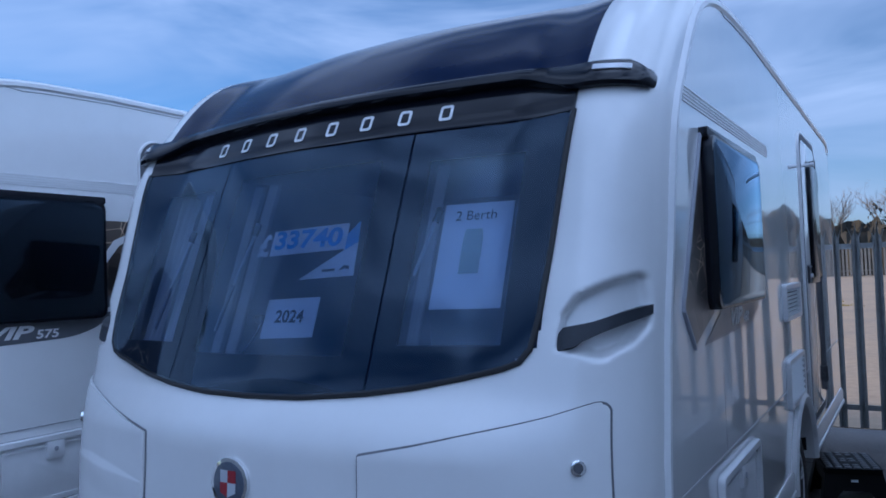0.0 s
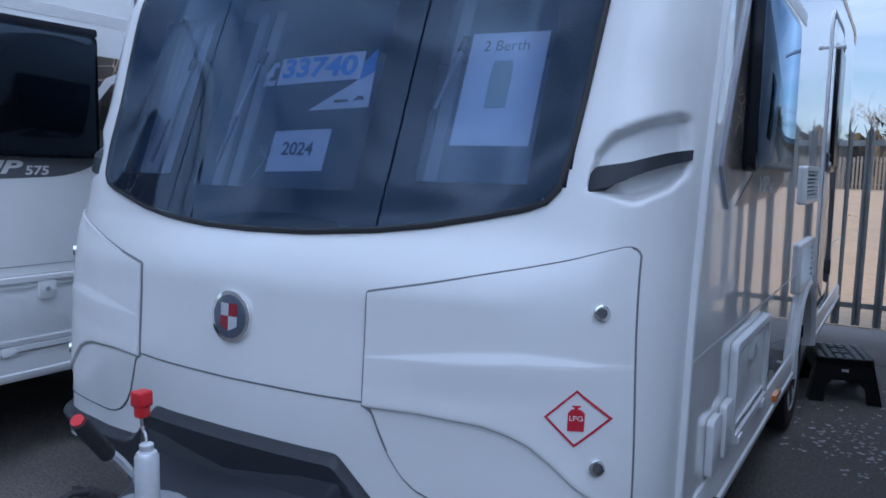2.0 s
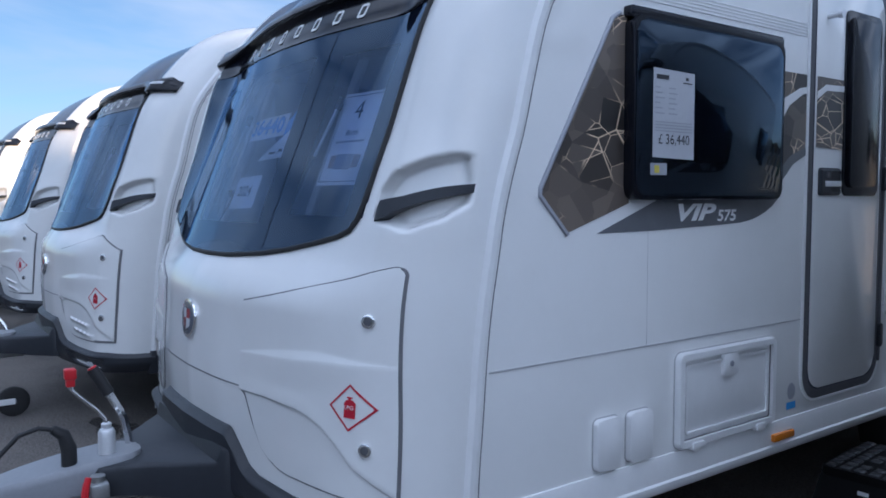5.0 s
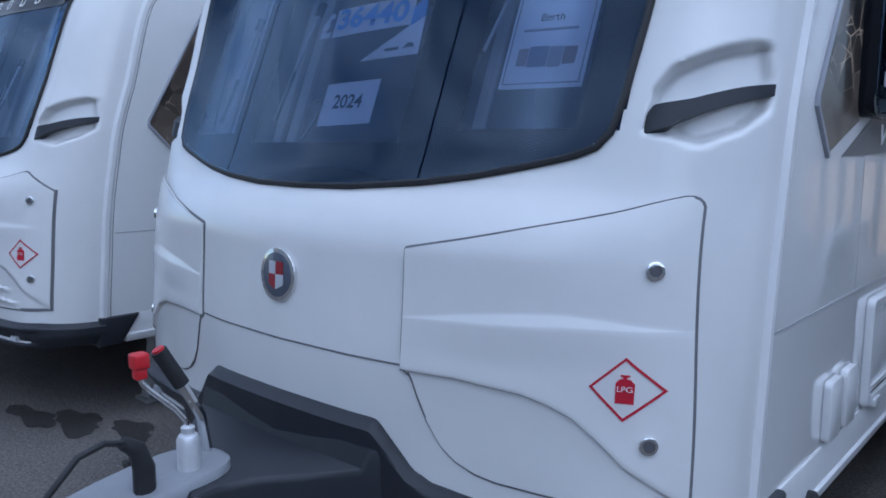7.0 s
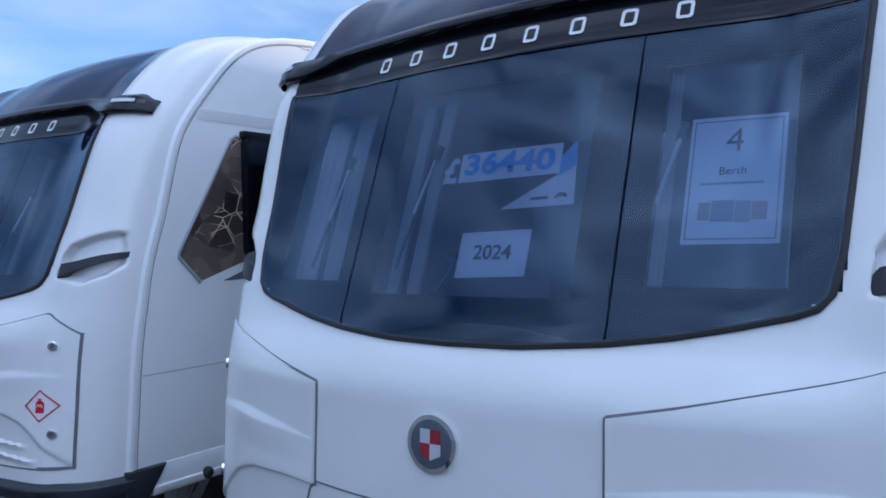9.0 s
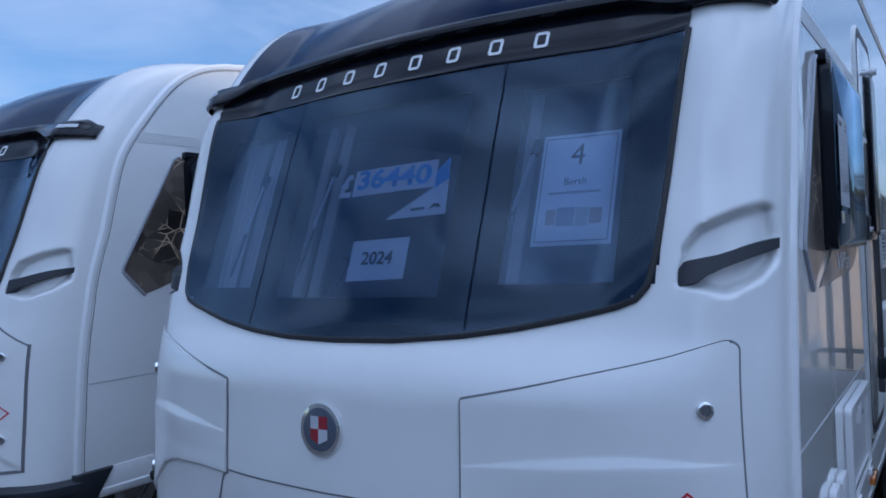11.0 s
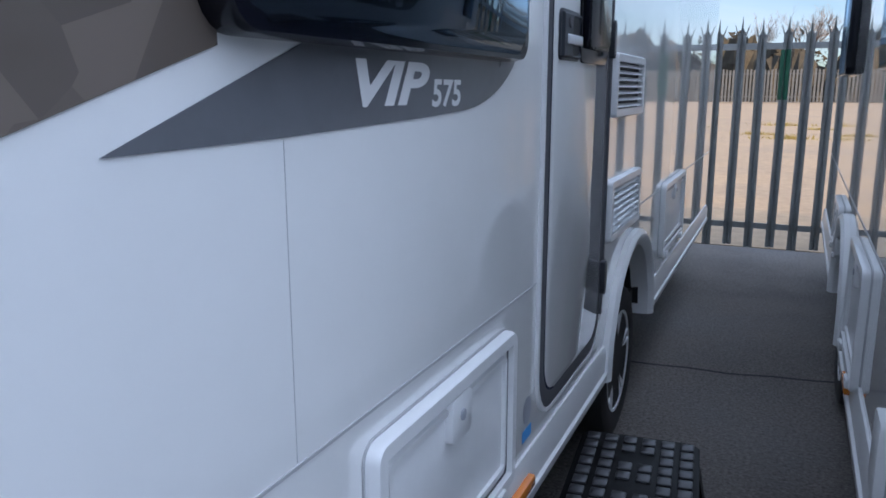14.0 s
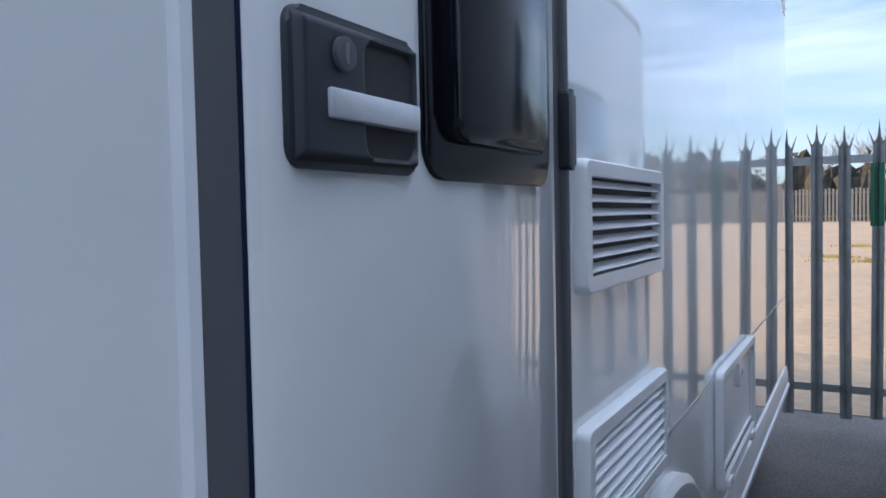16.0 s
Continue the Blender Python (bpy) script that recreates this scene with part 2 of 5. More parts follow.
INSIDE = material("pale_interior_lining", (0.42, 0.40, 0.37), 0.7, grain=0.06, grain_scale=5)
SEAT = material("grey_upholstery", (0.12, 0.115, 0.11), 0.9, grain=0.2, grain_scale=80)
BADGE = material("grey_blue_enamel", (0.085, 0.10, 0.135), 0.25, coat=0.5, grain=0.15, grain_scale=90)
BADGERED = material("dull_red_enamel", (0.30, 0.018, 0.03), 0.25, coat=0.5)
BADGEPALE = material("pale_enamel", (0.52, 0.54, 0.58), 0.25, coat=0.5)
DECAL = decal_material()
DECALGREY = material("charcoal_decal", (0.12, 0.125, 0.138), 0.28, coat=0.4, grain=0.2, grain_scale=3)
GLASS = glass_material("tinted_glass", (0.74, 0.80, 0.92), ior=1.75)
# haze painted in to lift the openings like a lighter interior
INNERGLASS = glass_material("inner_acrylic_glazing", (0.93, 0.95, 0.98), 0.05, haze=0.075, ior=1.45)
SIDEGLASS = glass_material("dark_tinted_acrylic", (0.12, 0.125, 0.14), 0.03, haze=0.008, ior=1.45)
STEPPLASTIC = material("black_step_plastic", (0.0045, 0.0045, 0.005), 0.5, grain=0.1, spec=0.15)
FENCE = material("galvanised_fence", (0.33, 0.345, 0.345), 0.42, metal=0.25, grain=0.15, grain_scale=14, stain=(0.20, 0.21, 0.20), stain_scale=3)
GREEN = material("green_paint", (0.02, 0.11, 0.06), 0.4, grain=0.1)


# ---------------------------------------------------------------- mesh helpers
MESHES = {}


def finish(name, bm, mat, smooth=True, angle=40.0):
    bmesh.ops.recalc_face_normals(bm, faces=bm.faces)
    me = bpy.data.meshes.new(name)
    if smooth:
        for f in bm.faces:
            f.smooth = True
        for e in bm.edges:
            if len(e.link_faces) == 2 and e.calc_face_angle(0) > radians(angle):
                e.smooth = False
    bm.to_mesh(me)
    bm.free()
    mats = mat if isinstance(mat, (list, tuple)) else [mat]
    for x in mats:
        me.materials.append(x)
    return me


def part(name, key, build, mat, parent, label="", smooth=True, at=None):
    """One mesh under a thing or part. Meshes with the same key are built once and shared."""
    if key is None or key not in MESHES:
        made = build() if callable(build) else build
        me = made if isinstance(made, bpy.types.Mesh) else finish(name, made, mat, smooth)
        if key is not None:
            MESHES[key] = me
    else:
        me = MESHES[key]
    ob = new(name, me)
    ob.parent = parent
    if at is not None:
        ob.matrix_basis = at
    if label:
        ob["label"] = label
    return ob


def thing(name, m, label, category, group="", kind=""):
    ob = new(name)
    ob.matrix_basis = m
    ob.empty_display_size = 0.1
    return tagged(ob, label, category, group, kind)


def box(bm, x0, x1, y0, y1, z0, z1, bevel=0.0, segs=2):
    m = Matrix.LocRotScale(((x0 + x1) / 2, (y0 + y1) / 2, (z0 + z1) / 2), None, (x1 - x0, y1 - y0, z1 - z0))
    vs = bmesh.ops.create_cube(bm, size=1.0, matrix=m)["verts"]
    if bevel:
        es = list({e for v in vs for e in v.link_edges})
        bmesh.ops.bevel(bm, geom=es, offset=bevel, segments=segs, affect="EDGES", profile=0.5)
    return bm


def prism(bm, outline, place, depth, bevel=0.0):
    """Outline of (u, v) pairs, put in space by place(u, v, w), from w = 0 to w = depth."""
    a = [bm.verts.new(place(u, v, 0.0)) for u, v in outline]
    b = [bm.verts.new(place(u, v, depth)) for u, v in outline]
    n = len(outline)
    front = bm.faces.new(b)
    bm.faces.new(a[::-1])
    for i in range(n):
        bm.faces.new((a[i], a[(i + 1) % n], b[(i + 1) % n], b[i]))
    if bevel:
        bmesh.ops.bevel(bm, geom=list(front.edges), offset=bevel, segments=2, affect="EDGES", profile=0.5)
    return bm


def rounded(u0, u1, v0, v1, r, n=5):
    pts = []
    for cu, cv, a0 in ((u1 - r, v1 - r, 0), (u0 + r, v1 - r, 90), (u0 + r, v0 + r, 180), (u1 - r, v0 + r, 270)):
        for i in range(n + 1):
            a = radians(a0 + 90 * i / n)
            pts.append((cu + r * math.cos(a), cv + r * math.sin(a)))
    return pts


def tube(bm, points, r, sides=8, radii=None, cap=True):
    pts = [Vector(p) for p in points]
    rings = []
    up = Vector((0.31, 0.17, 0.94))
    for i, p in enumerate(pts):
        d = (pts[min(i + 1, len(pts) - 1)] - pts[max(i - 1, 0)]).normalized()
        u = up - d * up.dot(d)
        if u.length < 1e-3:
            u = Vector((1, 0, 0)) - d * d.x
        u.normalize()
        up = u
        w = d.cross(u)
        rr = radii[i] if radii else r
        rings.append([bm.verts.new(p + (u * math.cos(2 * math.pi * k / sides) + w * math.sin(2 * math.pi * k / sides)) * rr) for k in range(sides)])
    for a, b in zip(rings, rings[1:]):
        for k in range(sides):
            bm.faces.new((a[k], a[(k + 1) % sides], b[(k + 1) % sides], b[k]))
    if cap:
        bm.faces.new(rings[0][::-1])
        bm.faces.new(rings[-1])
    return bm


def lathe(bm, profile, axis="z", centre=(0, 0, 0), sides=24):
    """profile of (radius, along) pairs turned round an axis."""
    rings = []
    c = Vector(centre)
    for r, h in profile:
        ring = []
        for k in range(sides):
            a = 2 * math.pi * k / sides
            u, v = r * math.cos(a), r * math.sin(a)
            p = {"x": (h, u, v), "y": (u, h, v), "z": (u, v, h)}[axis]
            ring.append(bm.verts.new(c + Vector(p)))
        rings.append(ring)
    for a, b in zip(rings, rings[1:]):
        for k in range(sides):
            bm.faces.new((a[k], a[(k + 1) % sides], b[(k + 1) % sides], b[k]))
    bm.faces.new(rings[0][::-1])
    bm.faces.new(rings[-1])
    return bm


def smoothstep(a, b, x):
    u = min(max((x - a) / (b - a), 0.0), 1.0)
    return u * u * (3 - 2 * u)


def text_mesh(body, size, place, depth=0.0008, shear=0.0, centre=True, width=None, bold=0.0):
    """Lettering as a thin mesh; place(u, v, w) puts it in space. width: stretch the line to that width."""
    cu = bpy.data.curves.new("lettering", "FONT")
    cu.body, cu.size, cu.shear = body, size, shear
    cu.align_x, cu.align_y = ("CENTER" if centre else "LEFT"), "CENTER"
    cu.resolution_u = 4
    cu.offset = bold
    ob = bpy.data.objects.new("lettering", cu)
    scene.collection.objects.link(ob)
    bpy.context.view_layer.update()
    me = bpy.data.meshes.new_from_object(ob.evaluated_get(bpy.context.evaluated_depsgraph_get()))
    bpy.data.objects.remove(ob)
    bpy.data.curves.remove(cu)
    xs = [v.co.x for v in me.vertices]
    k = width / (max(xs) - min(xs)) if width else 1.0
    bm = bmesh.new()
    bm.from_mesh(me)
    bpy.data.meshes.remove(me)
    for v in bm.verts:
        v.co = Vector(place(v.co.x * k, v.co.y, depth))
    return bm


# ---------------------------------------------------------------- caravan body shape
HALF = 1.155
PLAN = [(0, 0), (.25, .012), (.47, .042), (.75, .092), (.98, .154), (1.03, .19), (1.07, .23), (1.11, .29), (1.14, .37), (1.155, .46)]
PROFILE = [(.30, .005, -.03), (.58, 0, -.02), (.82, -.012, 0), (.95, -.005, .01), (1.03, 0, .018), (1.10, .003, .027), (1.16, .02, .036),
           (1.21, .05, .045), (1.26, .085, .055), (1.38, .135, .075), (1.52, .19, .112), (1.65, .242, .155), (1.81, .305, .195),
           (2.0, .385, .25), (2.10, .435, .305), (2.2, .495, .38), (2.3, .575, .46), (2.40, .68, .55), (2.48, .79, .65), (2.54, .90, .77),
           (2.585, 1.02, .95), (2.61, 1.2, 1.2), (2.62, 1.5, 1.6)]
ROOF = 2.62


def curve_at(xs, ys, x):
    """Smooth curve through the points (monotone cubic)."""
    n = len(xs)
    if x <= xs[0]:
        return ys[0]
    if x >= xs[-1]:
        return ys[-1]
    i = max(k for k in range(n - 1) if xs[k] <= x)
    d = [(ys[k + 1] - ys[k]) / (xs[k + 1] - xs[k]) for k in range(n - 1)]

    def slope(k):
        if k == 0:
            return d[0]
        if k == n - 1:
            return d[-1]
        return 0.0 if d[k - 1] * d[k] <= 0 else 2 * d[k - 1] * d[k] / (d[k - 1] + d[k])
    h = xs[i + 1] - xs[i]
    t = (x - xs[i]) / h
    return ((2 * t ** 3 - 3 * t * t + 1) * ys[i] + (t ** 3 - 2 * t * t + t) * h * slope(i)
            + (-2 * t ** 3 + 3 * t * t) * ys[i + 1] + (t ** 3 - t * t) * h * slope(i + 1))


TAB_X = np.linspace(0, HALF, 600)
TAB_PLAN = np.array([curve_at([p[0] for p in PLAN], [p[1] for p in PLAN], x) for x in TAB_X])
TAB_Z = np.linspace(0.30, ROOF, 1200)
TAB_MID = np.array([curve_at([p[0] for p in PROFILE], [p[1] for p in PROFILE], z) for z in TAB_Z])
TAB_EDGE = np.array([curve_at([p[0] for p in PROFILE], [p[2] for p in PROFILE], z) for z in TAB_Z])


def nose(x, z):
    a = min(abs(x), HALF)
    w = smoothstep(0.7, 1.12, a)
    return 0.49 + float(np.interp(a, TAB_X, TAB_PLAN)) + float(np.interp(z, TAB_Z, TAB_MID)) * (1 - w) + float(np.interp(z, TAB_Z, TAB_EDGE)) * w


def nose_point(x, z, off=0.0):
    """A point of the front face, off metres outside it."""
    y = nose(x, z)
    e = 0.004
    x1, x0 = min(x + e, HALF), max(x - e, -HALF)
    dx = (nose(x1, z) - nose(x0, z)) / (x1 - x0)
    dz = (nose(x, min(z + e, ROOF)) - nose(x, z - e)) / (min(z + e, ROOF) - z + e)
    n = Vector((dx, -1.0, dz)).normalized()
    return Vector((x, y, z)) + n * off


def line_at(pts, x):
    return float(np.interp(x, [p[0] for p in pts], [p[1] for p in pts]))


def front_sheet(xs, lo, hi, nz, off, back, relief=None, mirror=False, rows=None, lean=None):
    """A sheet that follows the front face between lo(x) and hi(x), with thickness."""
    bm = bmesh.new()
    s = -1 if mirror else 1
    top, low = [], []
    for x in xs:
        a, b = lo(x), hi(x)
        c, d = [], []
        zs = rows(x) if rows else [a + (b - a) * j / nz for j in range(nz + 1)]
        for z in zs:
            o = off + (relief(x, z) if relief else 0.0)
            xl = x + (lean(x, z) if lean else 0.0)
            p, q = nose_point(xl, z, o), nose_point(xl, z, back)
            c.append(bm.verts.new((s * p.x, p.y, p.z)))
            d.append(bm.verts.new((s * q.x, q.y, q.z)))
        top.append(c)
        low.append(d)
    n = len(xs)
    for i in range(n - 1):
        for j in range(nz):
            bm.faces.new((top[i][j], top[i + 1][j], top[i + 1][j + 1], top[i][j + 1]))
    for i in range(n - 1):
        bm.faces.new((low[i][0], low[i + 1][0], top[i + 1][0], top[i][0]))
        bm.faces.new((top[i][nz], top[i + 1][nz], low[i + 1][nz], low[i][nz]))
    for j in range(nz):
        bm.faces.new((low[0][j], top[0][j], top[0][j + 1], low[0][j + 1]))
        bm.faces.new((top[n - 1][j], low[n - 1][j], low[n - 1][j + 1], top[n - 1][j + 1]))
    return bm


def inside_distance(poly, x, z):
    """Distance to the edge of a closed outline, positive inside."""
    best, inside = 9.0, False
    for (x0, z0), (x1, z1) in zip(poly, poly[1:] + poly[:1]):
        dx, dz = x1 - x0, z1 - z0
        t = min(max(((x - x0) * dx + (z - z0) * dz) / (dx * dx + dz * dz), 0), 1)
        best = min(best, math.hypot(x - x0 - t * dx, z - z0 - t * dz))
        if (z0 > z) != (z1 > z) and x < x0 + (z - z0) / (z1 - z0) * dx:
            inside = not inside
    return best if inside else -best


GRIP_POCKET = [(.944, 1.385), (.952, 1.475), (.985, 1.525), (1.06, 1.562), (1.115, 1.582), (1.134, 1.57), (1.142, 1.50), (1.143, 1.43), (1.115, 1.385), (1.055, 1.350), (1.02, 1.362), (.99, 1.372)]
GLASS_LO = [(0, 1.245), (.2, 1.248), (.415, 1.264), (.56, 1.283), (.694, 1.309), (.80, 1.333), (.85, 1.352), (.878, 1.385), (.895, 1.47), (.939, 2.035)]
OPENINGS = [(-.325, .31, 1.365, 1.965), (.485, .79, 1.395, 1.945), (-.79, -.485, 1.395, 1.945)]


def front_panel_mesh():
    xs = set(np.round(np.linspace(-.92, .92, 69), 4)) | {-.325, .31, .485, -.485, .79, -.79}
    for a in np.concatenate([np.arange(.93, 1.10, .008), np.arange(1.10, 1.14, .006), np.arange(1.14, 1.1551, .003)]):
        xs |= {round(float(a), 4), -round(float(a), 4)}
    for a in np.arange(.866, .93, .0075):
        xs |= {round(float(a), 4), -round(float(a), 4)}
    xs = sorted(xs | {HALF, -HALF})
    xs = [x for i, x in enumerate(xs) if i == 0 or x - xs[i - 1] > .0012]
    zs = set(np.round(np.concatenate([np.arange(.42, 1.22, .03), np.arange(1.22, 1.335, .009), np.arange(1.335, 1.60, .009), np.arange(1.60, 2.4, .025), np.arange(2.4, 2.6, .012)]), 4))
    zs = sorted(zs | {1.365, 1.395, 1.945, 1.965, 2.605, 2.61, 2.614, 2.617, 2.62})
    zs = [z for i, z in enumerate(zs) if i == 0 or z - zs[i - 1] > .0025]
    bm = bmesh.new()
    grid = []
    for x in xs:
        col = []
        for z in zs:
            o = 0.0
            if abs(x) > .93 and 1.34 < z < 1.6:
                o = -0.05 * smoothstep(0.0, 0.022, inside_distance(GRIP_POCKET, abs(x), z))
            p = nose_point(x, z, 0.0)
            if o:
                p = Vector((x - math.copysign(-o * 0.35, x), nose(x, z) - o * 0.9, z))
            col.append(bm.verts.new(p))
        grid.append(col)
    for i in range(len(xs) - 1):
        for j in range(len(zs) - 1):
            cx, cz = (xs[i] + xs[i + 1]) / 2, (zs[j] + zs[j + 1]) / 2
            if any(a < cx < b and c < cz < d for a, b, c, d in OPENINGS):
                continue
            f = bm.faces.new((grid[i][j], grid[i + 1][j], grid[i + 1][j + 1], grid[i][j + 1]))
            if cz > 2.185 and abs(cx) < .945:
                f.material_index = 1
            elif abs(cx) < (.94 if cz > 2.035 else .9 + .06 * (cz - 1.47)) + .002 and line_at(GLASS_LO[:8], abs(cx)) + .004 < cz < 2.185:
                f.material_index = 2
    return finish("front_panel", bm, [WHITE, DOME, FRIT], True, 60)


LID_HI = [(.447, 1.110), (.6, 1.139), (.735, 1.168), (.85, 1.193), (.943, 1.215), (1.03, 1.241), (1.052, 1.2470), (1.062, 1.2475), (1.070, 1.2445), (1.0750, 1.2385), (1.078, 1.230)]
LID_LO = [(.447, .82), (.470, .805), (.49, .75), (.512, .701), (.55, .645), (.588, .615), (.64, .595), (.692, .587), (.80, .586), (.909, .588), (1.03, .59), (1.078, .592)]
CREASE = [(.40, .82), (.60, .823), (.761, .814), (.82, .80), (.873, .779), (.93, .735), (.979, .687), (1.03, .645), (1.063, .616), (1.1, .58)]
RIDGE = [(.44, .945), (.6, .962), (.75, .975), (.85, .983), (.95, .982), (1.045, .976)]


def lid_relief(x, z):
    d = line_at(CREASE, x) - z
    o = -0.0085 * smoothstep(0.0, 0.010, d) * (1 - 0.5 * smoothstep(0.06, 0.2, d)) + 0.0025 * smoothstep(-0.06, 0.0, d) * (1 - smoothstep(0.0, 0.010, d)) * (1 - smoothstep(1.0, 1.07, x))
    zr, w = line_at(RIDGE, x), ridge_half(x)
    rise = min(max((zr + w - z) / (2 * w), 0), 1)
    return o + 0.55 * w * rise * (1 - smoothstep(0.0, 0.10, zr - w - z))


def ridge_half(x):
    return 0.0145 * math.sin(math.pi * min(max((x - .44) / .62, 0), 1) ** 1.2) + 2e-4


def lid_rows(x):
    c, r, w = line_at(CREASE, x), line_at(RIDGE, x), ridge_half(x)
    knots = [line_at(LID_LO, x)]
    for z in (c - .010, c, r - w, r + w, line_at(LID_HI, x)):
        knots.append(max(z, knots[-1] + .0008))
    zs = [knots[0]]
    for a, b, n in zip(knots, knots[1:], (22, 5, 22, 7, 28)):
        zs += [a + (b - a) * (i + 1) / n for i in range(n)]
    return zs


OLD_HI = [(.447, 1.125), (.6, 1.15), (.735, 1.178), (.85, 1.203), (.955, 1.228), (.975, 1.226), (1.03, 1.182), (1.078, 1.142)]


def old_lid_relief(x, z):
    """The earlier pattern of lid, with two louvre blades in its lower scoop."""
    o = lid_relief(x, z)
    for k in (0, 1):
        zc = .70 - .055 * k - .10 * (x - .70)
        w = smoothstep(.60 + .05 * k, .66 + .05 * k, x) * (1 - smoothstep(.86 + .05 * k, .92 + .05 * k, x))
        u = (zc - z) / .03
        if 0 <= u <= 1:
            o += .012 * w * (1 - u)
    return o


def old_lid_mesh(mirror):
    xs = sorted(set(np.round(np.concatenate([np.arange(.447, .60, .009), np.arange(.60, 1.078, .0125), [1.078]]), 4)))
    return front_sheet(xs, lambda x: line_at(LID_LO, x), lambda x: line_at(OLD_HI, x), 84, 0.010, -0.002, old_lid_relief, mirror)


def old_lid_seal(mirror):
    g = 0.008
    xs = list(np.linspace(.447 - g, .447 + .02, 6)) + list(np.linspace(.475, 1.05, 50)) + list(np.linspace(1.06, 1.078 + g, 6))
    return front_sheet(xs, lambda x: line_at(LID_LO, min(max(x, .447), 1.078)) - g, lambda x: line_at(OLD_HI, min(max(x, .447), 1.078)) + g, 44, 0.003, -0.004,
                       lambda x, z: -.03 * smoothstep(.008, .016, min(z - line_at(LID_LO, x), line_at(OLD_HI, x) - z, x - .447, 1.078 - x)), mirror)


def lid_lean(x, z):
    """The outer edge of the lid leans outwards towards its foot."""
    return smoothstep(.85, 1.078, x) * (.007 - .0165 * smoothstep(.60, 1.25, z))


def lid_mesh(mirror):
    xs = sorted(set(np.round(np.concatenate([np.arange(.447, .60, .009), np.arange(.60, 1.05, .0125), np.arange(1.05, 1.0781, .0035)]), 4)))
    return front_sheet(xs, lambda x: line_at(LID_LO, x), lambda x: line_at(LID_HI, x), 84, 0.010, -0.002, lid_relief, mirror, lid_rows, lid_lean)


def lid_seal(mirror):
    g = 0.0068

    def top(x):
        """Upper edge of the gasket: the lid's outline moved out by g."""
        return max(line_at(LID_HI, min(max(x + g * math.sin(a), .447), 1.078)) + g * math.cos(a) for a in np.linspace(-1.5, 1.5, 21) if x + g * math.sin(a) < 1.0781 and x + g * math.sin(a) > .4469) if .447 - g * .99 < x < 1.078 + g * .99 else line_at(LID_HI, min(max(x, .447), 1.078))
    xs = list(np.linspace(.447 - g, .447 + .02, 6)) + list(np.linspace(.475, 1.03, 48)) + list(np.linspace(1.038, 1.078 + g * .98, 22))
    return front_sheet(xs, lambda x: line_at(LID_LO, min(max(x, .447), 1.078)) - g, top, 30, 0.003, -0.004,
                       lambda x, z: -.03 * smoothstep(.008, .016, min(z - line_at(LID_LO, x), line_at(LID_HI, x) - z, x - .447, 1.078 - x)), mirror, None, lid_lean)


def pane_mesh(x0, x1, mirror=False):
    xs = list(np.linspace(x0, min(x1, .85), 32)) + (list(np.linspace(.8525, x1, 36)) if x1 > .85 else [])
    return front_sheet(xs, lambda x: line_at(GLASS_LO, abs(x)), lambda x: 2.035 + .004 * abs(x), 30, 0.012, 0.004, None, mirror)


def glass_seal():
    half = [(float(x), line_at(GLASS_LO, float(x))) for x in np.linspace(0, .85, 40)]
    half += [(float(np.interp(z, [1.352, 1.385, 1.47, 2.035], [.85, .878, .895, .939])), float(z)) for z in np.linspace(1.36, 2.05, 30)]
    pts = [(-x, z) for x, z in half[::-1]] + half[1:]
    return tube(bmesh.new(), [nose_point(x, z, .004) for x, z in pts], .0095, 8)


def fin_mesh():
    """Spoiler across the brow, with a lamp block at either end."""
    bm = bmesh.new()
    rows = []
    for x in np.linspace(-1.118, 1.118, 121):
        a = abs(x)
        k = smoothstep(.72, .95, a)
        zb = 2.158 - .052 * k
        zt = 2.205 - .018 * k - .035 * smoothstep(1.06, 1.118, a)
        out = .050 - .012 * k
        if a > 1.10:
            out *= 1 - .4 * (a - 1.10) / .018
        sec = [(zb + .012, -.01), (zb, out * .55), (zb + .004, out * .9), (zb + .014, out), (zt - .012, out * .92), (zt, out * .6), (zt + .03, -.006)]
        rows.append([bm.verts.new(nose_point(float(x), z, o)) for z, o in sec])
    for a, b in zip(rows, rows[1:]):
        for j in range(len(a) - 1):
            bm.faces.new((a[j], b[j], b[j + 1], a[j + 1]))
    bm.faces.new(rows[0])
    bm.faces.new(rows[-1][::-1])
    return bm


BUMP_HI = [(0, .676), (.345, .672), (.365, .668), (.40, .63), (.465, .562), (.52, .54), (.706, .524), (.9, .524), (1.053, .527), (1.155, .515)]


def bumper_mesh():
    xs = sorted({round(float(s * v), 4) for s in (-1, 1) for v in np.concatenate([np.linspace(0, .34, 14), np.linspace(.35, .5, 16), np.linspace(.52, 1.155, 40)])})

    def relief(x, z):
        hi = line_at(BUMP_HI, abs(x))
        o = -.03 * (1 - smoothstep(0, .022, hi - z))
        a = abs(x)
        o -= .022 * smoothstep(.03, .05, hi - z) * (1 - smoothstep(.09, .11, hi - z)) * smoothstep(.58, .66, a) * (1 - smoothstep(1.0, 1.06, a))
        return o - .05 * smoothstep(.10, .0, z - .37)
    return front_sheet(xs, lambda x: .385 + .02 * smoothstep(.3, 1.1, abs(x)), lambda x: line_at(BUMP_HI, abs(x)), 26, 0.034, -0.03, relief)


